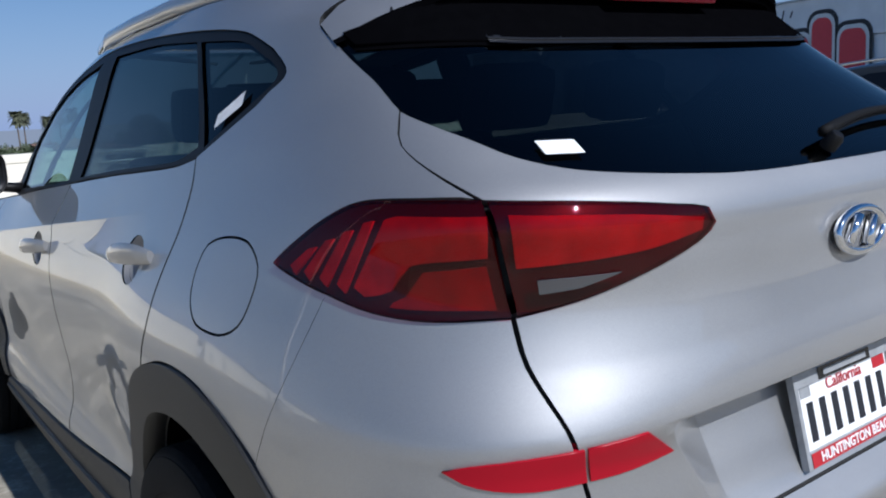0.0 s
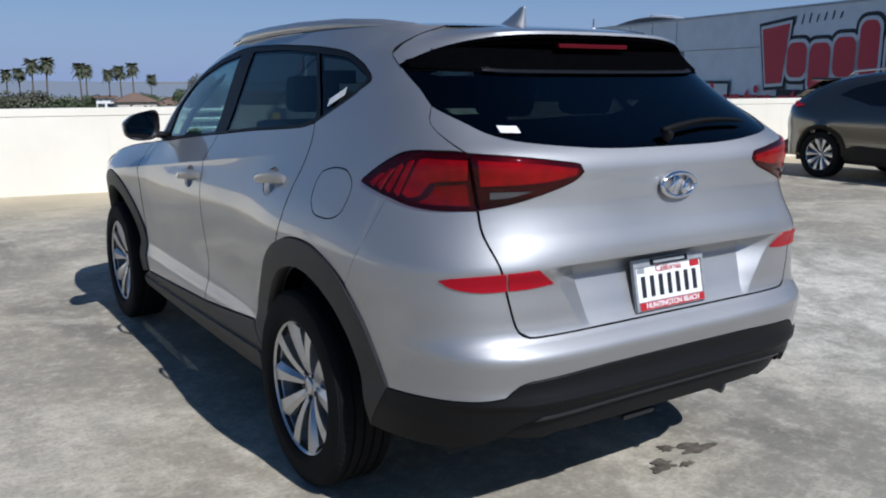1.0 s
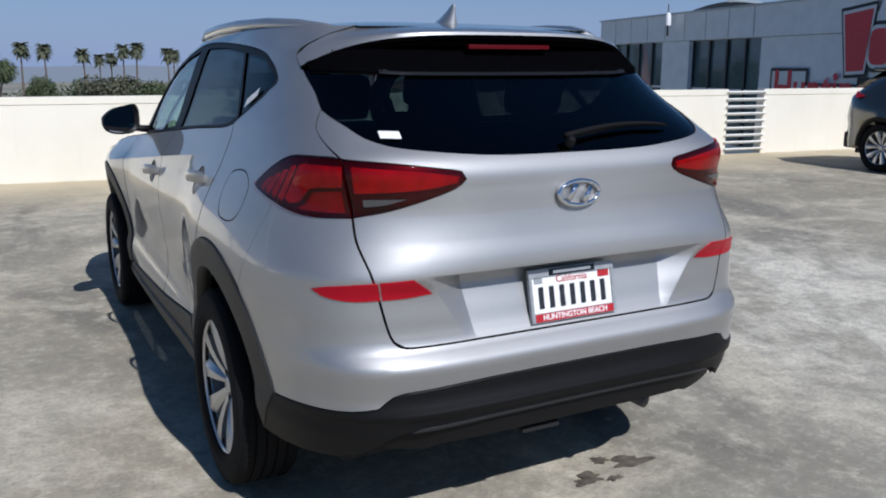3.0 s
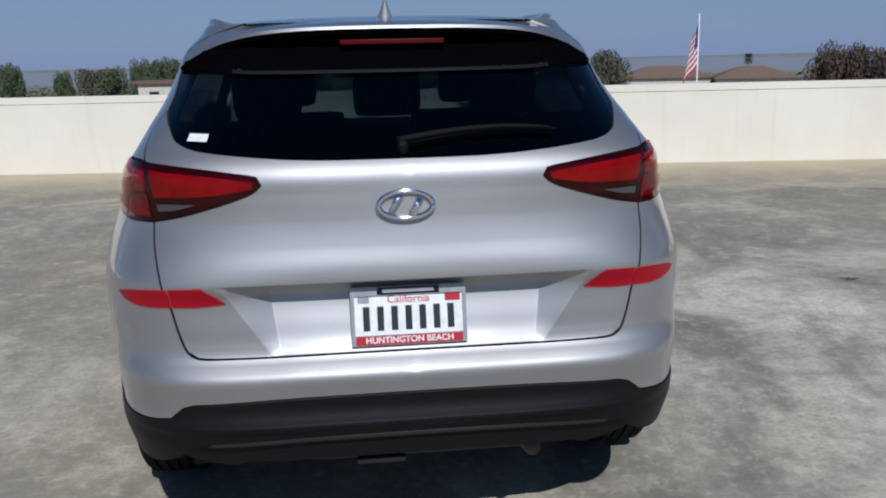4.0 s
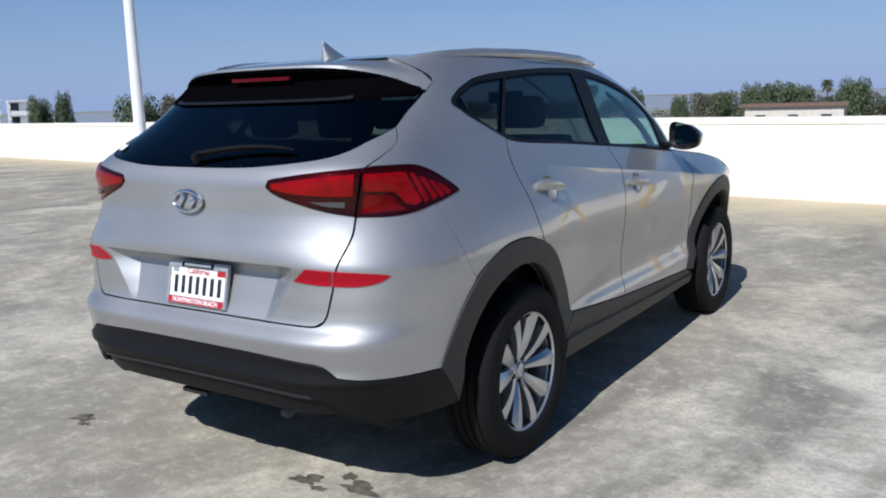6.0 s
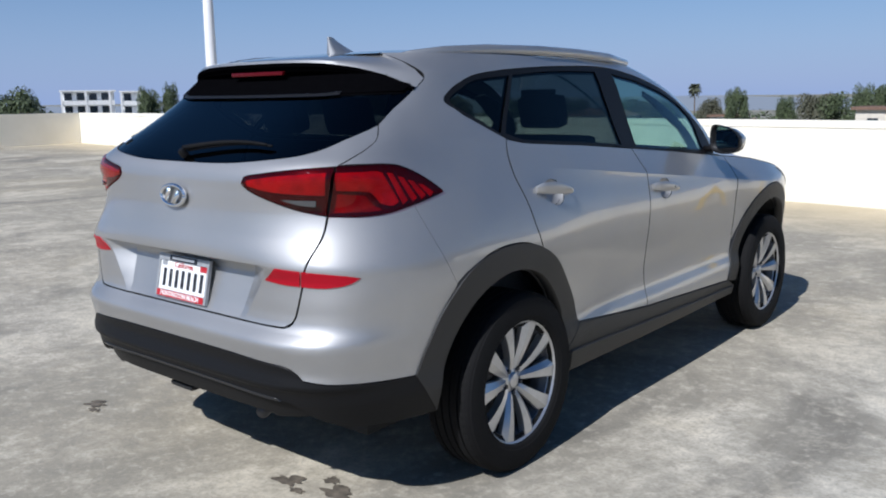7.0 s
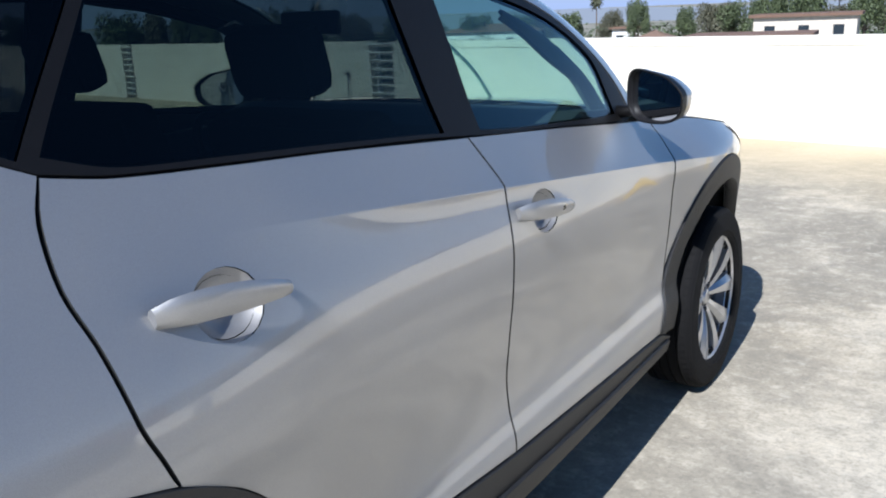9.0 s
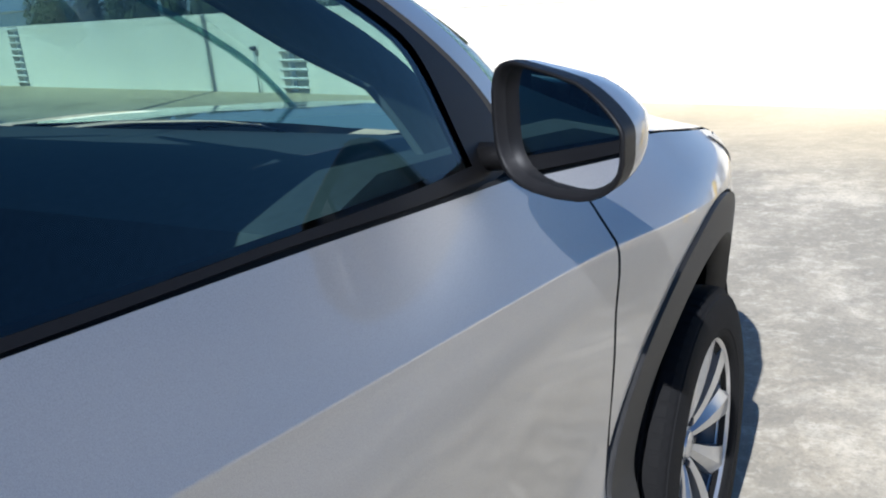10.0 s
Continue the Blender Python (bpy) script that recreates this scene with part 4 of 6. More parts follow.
def wheel(x, y, side, parent, scale=1.0, label="five twin-spoke alloy wheel"):
    """An alloy wheel of five spoke pairs, with its tyre and brake."""
    out = side
    rim_r, tyre_r = .236, .351
    m = Matrix.Translation((x, y, tyre_r * scale - .003)) @ Matrix.Scale(scale, 4)

    def turned(name, profile, mat, under=None, text=""):
        ob = lathe(name, [(r, h * out) for r, h in profile], mat, under, steps=64, axis="x", label=text, caps=False)
        ob.data.transform(m)
        return ob

    hub = turned("wheel", [(0, .061), (.024, .061), (.029, .058), (.0305, .052), (.033, .050), (.060, .046), (.070, .034), (.074, .0), (0, 0)], alloy, parent, label)
    for k in range(5):
        for tw in (-1, 1):
            a0 = 2 * math.pi * k / 5 + .3
            rows, verts, faces = 9, [], []
            for i in range(rows + 1):
                s = i / rows
                r = .046 + s * (rim_r - .046)
                a = a0 + tw * (.235 + .060 * s)
                w = .0125 + .0265 * s ** 1.15
                face_x = .050 + .036 * s ** .8 + .006 * math.sin(math.pi * s)
                er, et = Vector((0, math.cos(a), math.sin(a))), Vector((0, -math.sin(a), math.cos(a)))
                for dw, dx in ((-w, -.032), (-w, -.006 * (1 + tw)), (-w * .2 * tw, .003), (w, -.006 * (1 - tw)), (w, -.032)):
                    verts.append(m @ (er * r + et * dw + Vector(((face_x + dx) * out, 0, 0))))
            for i in range(rows):
                for j in range(4):
                    a, b = i * 5 + j, i * 5 + j + 1
                    faces.append((a, b, b + 5, a + 5) if out > 0 else (a, a + 5, b + 5, b))
            faces.append(tuple(range(rows * 5, rows * 5 + 5)))
            mesh_ob("spoke", verts, faces, alloy, hub).data.set_sharp_from_angle(angle=radians(28))
    # the barrel's dark grey holds the shade behind the spokes
    turned("barrel", [(.214, -.09), (.206, -.05), (.205, .03), (.212, .048), (.2255, .0655)], barrel_shade_grey, hub, "inner barrel, shade put into its dark grey")
    turned("rim", [(.2255, .0655), (.2335, .088), (.2390, .0915), (.2415, .088), (.2415, .080), (.228, .06), (.2255, .0655)], alloy, hub, "silver alloy rim")
    for k in range(5):
        a = 2 * math.pi * k / 5 + .3 + math.pi / 5
        nut = lathe("wheel_nut", [(0, .058 * out), (.008, .058 * out), (.0105, .052 * out), (.0105, .03 * out)], steel_dark, hub, steps=6, axis="x")
        nut.data.transform(m @ Matrix.Translation((0, .050 * math.cos(a), .050 * math.sin(a))))
    turned("brake_disc", [(0, -.005), (.150, -.005), (.152, -.012), (.152, -.025), (.06, -.03), (0, -.03)], steel_dark, hub)
    # added black disc, standing in for the darkness inside the wheel
    turned("wheel_dark_back", [(.0, -.045), (.212, -.045)], seam, hub)
    caliper = box("brake_caliper", -.05, .03, -.05, .05, .105, .165, steel_dark, hub, bevel=.01)
    caliper.data.transform(m @ Matrix.Rotation(radians(60), 4, "X"))
    prof = [(.215, -.090), (.236, -.101), (.28, -.1085), (.318, -.107), (.338, -.098), (.3475, -.086)]
    for g in (-.055, -.018, .018, .055):
        prof += [(.350, g - .012), (.351, g - .005), (.3425, g - .0035), (.3425, g + .0035), (.351, g + .005)]
    prof += [(.3475, .086), (.338, .098), (.3335, .1000), (.3325, .1028), (.318, .107), (.28, .1085), (.262, .1075), (.260, .1050), (.250, .1035), (.2425, .098), (.2395, .088), (.215, .075)]
    tyre = turned("tyre", prof, rubber, hub, "black rubber tyre")
    verts, faces = [], []
    for k in range(72):
        a = 2 * math.pi * k / 72
        for sgn in (-1, 1):
            er, et = Vector((0, math.cos(a), math.sin(a))), Vector((0, -math.sin(a), math.cos(a)))
            b = len(verts)
            for r, h in ((.3515, .066), (.3495, .086), (.3405, .0975)):
                verts += [er * r + et * .011 + Vector((h * sgn, 0, 0)), er * r - et * .011 + Vector((h * sgn, 0, 0))]
            faces += [(b, b + 1, b + 3, b + 2), (b + 2, b + 3, b + 5, b + 4)]
    tagged(mesh_ob("tread_block", [m @ v for v in verts], faces, rubber, tyre, smooth=False), kind="stuff")
    return hub


SCREEN = [("s", 1.34, 1.594), ("s", 1.57, 1.556), ("s", 1.78, 1.491), ("s", 1.96, 1.398), ("s", 2.085, 1.303), ("s", 2.160, 1.208), ("s", 2.20, 1.125, "C"), ("u", UP.length - .05, 1.10), ("u", UP.length, 1.10, "C"), ("u", UP.length, 1.594, "C"),
          ("u", UP.length - .25, 1.594), ("s", 1.12, 1.598)]


def top_side():
    """Roof, spoiler, rails, aerial, windscreen, bonnet and nose."""
    rim = 1.60
    u = np.linspace(0, UP.length, 90)
    e = UP.at(u, np.full(len(u), rim - .003))
    full = np.concatenate([e, (e * (-1, 1, 1))[::-1][1:-1]])
    rings, mid = 10, np.array([0, .32, 0])
    verts, faces, n = [], [], len(full)
    for r in range(rings):
        s = 1 - r / rings
        for q in full:
            p = mid + (q - mid) * s
            verts.append((p[0], p[1], rim - .003 + .040 * (1 - s ** 2.2)))
    for r in range(rings - 1):
        for k in range(n):
            a, b = r * n + k, r * n + (k + 1) % n
            faces.append((a, b, b + n, a + n))
    faces.append(tuple(range((rings - 1) * n, rings * n)))
    mesh_ob("roof", verts, faces, paint, suv, "silver roof")
    # spoiler: an aerofoil with a black rear face, its ends running into the body's seam
    half, m = 22, 11
    seam_z = np.array([1.594, 1.565, 1.535, 1.502, 1.470, 1.468, 1.466, 1.465, 1.463, 1.461, 1.459])
    seam_y = np.interp(seam_z, [1.394, 1.457, 1.508, 1.54, 1.60], [-.445, -.338, -.266, -.285, -.292]) + .001
    ends = LOW.at(LOW.find(np.zeros(m, bool), seam_y, seam_z), seam_z)
    rows, verts, faces, faces_b = 2 * half, [], [], []
    for i in range(rows + 1):
        f = -1 + i / half
        q = abs(f)
        w = q ** 5
        y_tip = -.512 + .10 * q ** 3.2
        z_top = 1.578 - .012 * q ** 2
        z_low = 1.528
        front = -.27 + .02 * q ** 2
        foot = float(LOW.at(LOW.find(np.array([True]), np.array([q * .62]), np.array([z_low])), np.array([z_low]))[0][1]) - .012
        prof = [(front, 1.606 - .010 * q * q), (-.40 + .03 * q, z_top + .017), (y_tip + .02, z_top + .004), (y_tip + .003, z_top - .001), (y_tip, z_top - .010), (y_tip + .006, z_top - .024),
                (y_tip + .012, z_top - .027), (y_tip * .5 + foot * .5 - .002, z_low + .008), (foot - .003, z_low + .003), (foot + .012, z_low), (front, z_low + .03)]
        for k, (y, z) in enumerate(prof):
            e = ends[k]
            x, y, z = q * e[0] * 1.006, y + (e[1] - y) * w, z + (e[2] - z) * w
            if 2 <= k <= 8:
                u = LOW.find(np.array([True]), np.array([x]), np.array([min(z, 1.6)]))
                y = min(y, float(LOW.at(u, np.array([min(z, 1.6)]))[0][1]) - .004)
            verts.append((x * (1 if f >= 0 else -1), y, z))
    for i in range(rows):
        for k in range(m - 1):
            (faces if k < 4 else faces_b).append((i * m + k, i * m + k + 1, (i + 1) * m + k + 1, (i + 1) * m + k))
    spoiler = mesh_ob("spoiler", verts, faces, paint, suv, "silver roof spoiler")
    spoiler.data.set_sharp_from_angle(angle=radians(40))
    mesh_ob("spoiler_face", verts, faces_b, spoiler_black, spoiler, "glossy black spoiler underside").data.set_sharp_from_angle(angle=radians(30))
    box("brake_light", -.155, .155, -.5085, -.49, 1.5235, 1.5375, brake_red, spoiler, bevel=.003, label="red high brake light")
    for side in (1, -1):
        ys = [-.27, -.20, -.06, .15, .5, .85, 1.14, 1.40, 1.60]
        hs = [-.018, -.007, .005, .016, .022, .021, .012, -.007, -.046]
        pts = []
        for y, hgt in zip(ys, hs):
            uu = UP.find(np.array([False]), np.array([y]), np.array([1.585 if y < 1 else 1.572]))
            p = UP.at(uu, np.array([1.585 if y < 1 else 1.572]))[0]
            pts.append(((p[0] - .016 - .030 * ease(.6, -.2, y)) * side, y, 1.600 + hgt))
        tube("roof_rail", pts, [.006, .015, .021, .022, .022, .022, .021, .017, .006], paint, suv, sides=12, label="silver roof rail")
    # shark-fin aerial
    verts, faces = [], []
    rows = 9
    for i in range(rows + 1):
        s = i / rows
        y0, y1 = -.125 - .006 * s, .105 - .212 * s ** .62
        w = .026 * (1 - s) ** 1.6 + .004
        z = 1.612 + .075 * s
        for yy, ww in ((y0, w * .55), (y0 + (y1 - y0) * .15, w), (y0 + (y1 - y0) * .55, w * .85), (y1, w * .1)):
            verts.append((ww, yy, z))
        for yy, ww in ((y1, w * .1), (y0 + (y1 - y0) * .55, w * .85), (y0 + (y1 - y0) * .15, w), (y0, w * .55)):
            verts.append((-ww, yy, z))
    for i in range(rows):
        for k in range(8):
            faces.append((i * 8 + k, i * 8 + (k + 1) % 8, (i + 1) * 8 + (k + 1) % 8, (i + 1) * 8 + k))
    faces.append(tuple(range(rows * 8, rows * 8 + 8)))
    mesh_ob("roof_aerial", verts, faces, paint, suv, "silver shark-fin aerial")
    panel("windscreen", UP, SCREEN,
          screen_glass, suv, 1, h=.05, off=-.004, gap=.001, label="tinted windscreen")
    panel("windscreen", UP, SCREEN,
          screen_glass, suv, -1, h=.05, off=-.004, gap=.001, label="tinted windscreen")
    # bonnet, lofted between the wing tops
    ys = np.linspace(2.17, 3.36, 26)
    tops = np.interp(ys, [2.17, 2.35, 2.6, 2.98, 3.18, 3.36], [1.083, 1.068, 1.042, .977, .923, .83])
    uu = LOW.find(np.zeros(len(ys), bool), ys, tops)
    edge = LOW.at(uu, tops)
    verts, faces, cols = [], [], 17
    for p in edge:
        for k in range(cols):
            s = -1 + 2 * k / (cols - 1)
            verts.append((p[0] * s, p[1] + .10 * (1 - s * s) * (p[1] - 2.1) / 1.2, p[2] + .002 + .052 * (1 - abs(s) ** 2.4) + .012 * math.exp(-((abs(s) - .72) / .1) ** 2)))
    for i in range(len(edge) - 1):
        for k in range(cols - 1):
            faces.append((i * cols + k, i * cols + k + 1, (i + 1) * cols + k + 1, (i + 1) * cols + k))
    mesh_ob("bonnet", verts, faces, paint, suv, "silver bonnet")
    panel("front_bumper", LOW, [("s", 3.172, .57, "C"), ("s", 3.30, .60), ("s", 3.34, .74), ("s", 3.345, .80, "C"), ("u", LOW.length - .3, .86), ("u", LOW.length - .001, .88, "C"),
                                ("u", LOW.length - .001, .24, "C"), ("u", LOW.length - .3, .24), ("s", 3.20, .26, "C"), ("s", 3.205, .42)], paint, suv, 1, h=.04, label="silver front bumper")
    panel("front_bumper", LOW, [("s", 3.172, .57, "C"), ("s", 3.30, .60), ("s", 3.34, .74), ("s", 3.345, .80, "C"), ("u", LOW.length - .3, .86), ("u", LOW.length - .001, .88, "C"),
                                ("u", LOW.length - .001, .24, "C"), ("u", LOW.length - .3, .24), ("s", 3.20, .26, "C"), ("s", 3.205, .42)], paint, suv, -1, h=.04, label="silver front bumper")


def underside():
    box("floor_pan", -.66, .66, -.62, 3.2, .27, .36, seam, suv, label="dark underbody")
    for y in (-.03, 2.67):
        for side in (1, -1):
            bm = bmesh.new()
            ring = []
            for k in range(17):
                a = .10 + (math.pi - .2) * k / 16
                ring.append((y - .47 * math.cos(a), .335 + .47 * math.sin(a)))
            vs = [[bm.verts.new((x * side, yy, zz)) for yy, zz in ring] for x in (.50, .83)]
            for k in range(16):
                bm.faces.new((vs[0][k], vs[0][k + 1], vs[1][k + 1], vs[1][k]))
            bm.faces.new(vs[0])
            part("wheel_well", bm, seam, suv, "black wheel-arch liner")
    tube("axle_beam", [(-.70, 0, .33), (.70, 0, .33)], .035, steel_dark, suv)
    tube("exhaust_pipe", [(.30, -.62, .36), (.34, -.78, .36), (.36, -.84, .35)], .024, steel_dark, suv)
    box("tow_eye", -.16, -.02, -.87, -.74, .352, .372, seam, suv, bevel=.008)
    box("muffler", -.30, .40, -.74, -.45, .30, .42, steel_dark, suv, bevel=.04)


def interior():
    box("cabin_floor", -.70, .70, -.55, 2.2, .40, .44, cabin, suv)
    box("parcel_shelf", -.60, .60, -.62, -.05, 1.02, 1.04, cabin, suv)
    box("boot_wall", -.50, .50, -.76, -.73, .40, 1.05, cabin, suv)
    for side in (1, -1):
        box("door_trim", .68 * side, .72 * side, -.2, 2.05, .44, 1.08, cabin_grey, suv)

    def seat(x, y, width, rests):
        base = box("seat_cushion", x - width / 2, x + width / 2, y, y + .50, .55, .74, cabin, suv, bevel=.04, label="black cloth seat")
        lean = Matrix.Translation((x, y + .02, .70)) @ Matrix.Rotation(radians(14), 4, "X")
        box("seat_back", -width / 2, width / 2, -.07, .07, 0, .56, cabin, base, bevel=.05, m=lean)
        for rx in rests:
            box("headrest", rx - .12, rx + .12, -.05, .05, .60, .76, cabin, base, bevel=.04, m=lean)
    seat(.40, 1.02, .50, (0,))
    seat(-.40, 1.02, .50, (0,))
    seat(0, .12, 1.22, (-.42, 0, .42))
    bm = bmesh.new()
    prof = [(1.62, .62), (1.60, 1.0), (1.66, 1.11), (1.80, 1.15), (2.16, 1.12), (2.16, .62)]
    vs = [[bm.verts.new((x, yy, zz)) for yy, zz in prof] for x in (-.70, .70)]
    for k in range(len(prof)):
        j = (k + 1) % len(prof)
        bm.faces.new((vs[0][k], vs[0][j], vs[1][j], vs[1][k]))
    bm.faces.new(vs[0]), bm.faces.new(vs[1][::-1])
    bmesh.ops.recalc_face_normals(bm, faces=bm.faces)
    dash = part("dashboard", bm, cabin_grey, suv, "dark grey dashboard", smooth=True)
    box("screen", -.10, .10, 1.60, 1.63, 1.00, 1.13, gloss_black, dash, bevel=.006)
    m = Matrix.Translation((-.38, 1.46, 1.00)) @ Matrix.Rotation(radians(-62), 4, "X")
    pts = [m @ Vector((.185 * math.cos(2 * math.pi * k / 32), .185 * math.sin(2 * math.pi * k / 32), 0)) for k in range(33)]
    rimw = tube("steering_wheel", pts, .015, cabin, suv, label="black steering wheel")
    tube("spoke", [m @ Vector((-.17, 0, -.01)), m @ Vector((.17, 0, -.01))], .028, cabin, rimw)
    box("rear_view_mirror", -.11, .11, 1.42, 1.45, 1.40, 1.47, black_plastic, suv, bevel=.012)
    box("headliner", -.52, .52, -.2, 1.05, 1.575, 1.585, cabin_grey, suv)


def lettering(name, words, size, mat, parent, m, extrude=.0006, bold=.0):
    """Words in the built-in font, centred, laid by m."""
    txt = bpy.data.curves.new(name, "FONT")
    txt.body, txt.size, txt.extrude, txt.offset, txt.align_x, txt.align_y = words, size, extrude, bold, "CENTER", "CENTER"
    ob = new("tmp_text", txt)
    bpy.context.view_layer.update()
    me = bpy.data.meshes.new_from_object(ob.evaluated_get(bpy.context.evaluated_depsgraph_get()))
    bpy.data.objects.remove(ob)
    me.materials.clear()
    me.materials.append(mat)
    made = new(name, me)
    made.parent = parent
    made.matrix_basis = m
    return made


def number_plate():
    up = Vector((0, .033, .152)).normalized()
    right = Vector((1, 0, 0))
    face = right.cross(up)
    m = Matrix((right, up, face)).transposed().to_4x4()
    m.translation = Vector((0, -.884, .795))
    root = box("number_plate", -.150, .150, -.072, .072, -.003, .003, white_paint, suv, m=m, label="white number plate")

    def flat(name, x0, x1, y0, y1, z0, z1, mat, bevel=.0):
        return box(name, x0, x1, y0, y1, z0, z1, mat, root, bevel=bevel, m=m)
    bm = bmesh.new()
    for x0, x1, y0, y1 in ((-.158, -.148, -.080, .080), (.148, .158, -.080, .080), (-.148, .148, -.080, -.052), (-.148, .148, .056, .080)):
        box_bm(bm, x0, x1, y0, y1, -.004, .009, .0, m)
    part("plate_frame", bm, plate_grey, root, "grey licence-plate frame")
    flat("frame_band", -.146, .146, -.078, -.054, .0095, .0105, red_paint)
    flat("frame_badge", -.085, .085, .058, .078, .0095, .0105, gloss_black)
    flat("frame_badge_bar", -.070, .070, .063, .073, .0108, .0115, plate_grey)
    flat("month_sticker", -.138, -.108, .036, .054, .0032, .0042, plate_grey)
    flat("year_sticker", .100, .142, .034, .056, .0032, .0042, red_paint)
    for k in range(7):
        x = -.129 + k * .0385
        flat("plate_mark", x + .004, x + .022, -.040, .026, .0032, .0044, black_print)
    lettering("frame_lettering", "HUNTINGTON BEACH", .0235, white_paint, root, m @ Matrix.Translation((0, -.066, .0112)), bold=.0005)
    lettering("state_lettering", "California", .030, red_paint, root, m @ Matrix.Translation((0, .044, .0042)))


def emblem():
    """A chrome oval ring with a leaning plain bar inside."""
    c, up = Vector((0, -.892, 1.103)), Vector((0, .05, 1)).normalized()
    pts = [c + Vector((.072 * math.cos(a), 0, 0)) + up * (.036 * math.sin(a)) + Vector((0, -.012, 0)) for a in (2 * math.pi * k / 48 for k in range(49))]
    ring = tube("emblem", pts, .0075, chrome, gate, sides=10, label="chrome oval emblem")
    tube("emblem_bar", [c + Vector((-.040, -.012, 0)) - up * .018, c + Vector((-.014, -.016, 0)) + up * .027], [.009, .010], chrome, ring)
    tube("emblem_bar", [c + Vector((.014, -.016, 0)) - up * .027, c + Vector((.040, -.012, 0)) + up * .018], [.010, .009], chrome, ring)
    verts = [c + Vector((.070 * math.cos(a), -.004, 0)) + up * (.034 * math.sin(a)) for a in (2 * math.pi * k / 32 for k in range(32))]
    mesh_ob("emblem_plate", verts, [tuple(range(32))], paint, ring, smooth=False)


def glass_at(x, z, off):
    u = LOW.find(np.array([True]), np.array([abs(x)]), np.array([z]))
    p, n = LOW.frame_at(u, np.array([z]))
    q = p[0] + n[0] * off
    return Vector((q[0] * (1 if x >= 0 else -1), q[1], q[2]))


def rear_wiper():
    xs = [-.012 + .042 * k for k in range(11)]
    arm = tube("wiper_arm", [glass_at(x, 1.250 + .029 * math.sin(min(1, (x + .02) / .44) * 2.2), .020 - .006 * (x / .42) ** 2) for x in xs], [.010 - .005 * k / 10 for k in range(11)], wiper_black, gate, sides=8, label="black rear wiper")
    tube("wiper_blade", [glass_at(x + .02, 1.250 + .029 * math.sin(min(1, (x + .02) / .44) * 2.2), .009) for x in xs], .0045, wiper_black, arm, sides=6)
    lathe("wiper_pivot", [(0, 0), (.015, 0), (.015, .022), (.010, .030), (0, .032)], black_plastic, arm, steps=20, place=look(glass_at(0.0, 1.240, .0), glass_at(0.0, 1.240, -.1)))


def stickers():
    pts = [(-.570, 1.2905), (-.516, 1.289), (-.520, 1.2705), (-.575, 1.272)]
    mesh_ob("window_sticker", [glass_at(x, z, .003) for x, z in pts], [(0, 1, 2, 3)], white_paint, gate, "white sticker on the glass", smooth=False)
    corner = []
    for y, z in ((.012, 1.330), (-.085, 1.372), (-.085, 1.399), (.012, 1.357)):
        u = UP.find(np.array([False]), np.array([y]), np.array([z]))
        p, n = UP.frame_at(u, np.array([z]))
        q = p[0] + n[0] * .001
        corner.append((-q[0], q[1], q[2]))
    mesh_ob("window_sticker", corner, [(0, 1, 2, 3)], white_paint, suv, "white sticker on the quarter glass", smooth=False)


plate_grey = make_plain("plate_frame_grey", (.36, .37, .38), .35, .3)
lamp_housing = Nodes("lamp_housing", (.028, .0004, .0015), .4, specular_ior_level=.2).mat


def make_lamp(name, color):
    """Red reflector cells behind the lens: noise paints the facets' highlights and dull spots into the colour."""
    n = Nodes(name, color, .4, specular_ior_level=.2)
    facet_tone = n.noise(22, 2, .5)
    n.put("Base Color", n.mix(n.ramp(facet_tone, (.36, 0.0), (.66, 1.0)), tuple(c * .72 for c in color), tuple(c * 1.08 for c in color)))
    return n.mat


lamp_bright = make_lamp("lamp_bright_red", (.34, .0006, .012))
lamp_dim = make_lamp("lamp_dim_red", (.20, .0005, .008))
lamp_lens = make_glass("lamp_lens", (.86, .014, .05), .035)
spoiler_black = make_plain("spoiler_black", (.002, .002, .0025), .8, specular_ior_level=0.0)
brake_red = Nodes("brake_light_red", (.085, .002, .005), .3, specular_ior_level=.2).mat
wiper_black = Nodes("wiper_black", (.006, .006, .0065), .7, specular_ior_level=.15).mat
lip_black = Nodes("lip_black", (.018, .018, .019), .22).mat
edge_grey = Nodes("edge_grey", (.016, .017, .020), .35, .3).mat
lamp_white = Nodes("lamp_clear", (.09, .088, .09), .18, .3).mat
reflector = Nodes("reflector_red", (.34, .002, .012), .4, specular_ior_level=.25).mat
arch_plastic = make_plain("cladding_plastic", (.017, .0166, .016), .5, specular_ior_level=.5, grain=.35, scale=150, vary=.1)
mirror_silver = make_plain("mirror_silver", (.75, .76, .77), .02, 1.0, vary=.01)

gate, bumper = tail_end()
for s in (1, -1):
    _, door = flank_panels(s)
    mirror_unit(s, door)
for x, y in ((.803, -.012), (-.803, -.012), (.800, 2.625), (-.800, 2.625)):
    wheel(x, y, 1 if x > 0 else -1, suv)
top_side()
underside()
interior()

number_plate()
emblem()
rear_wiper()
stickers()


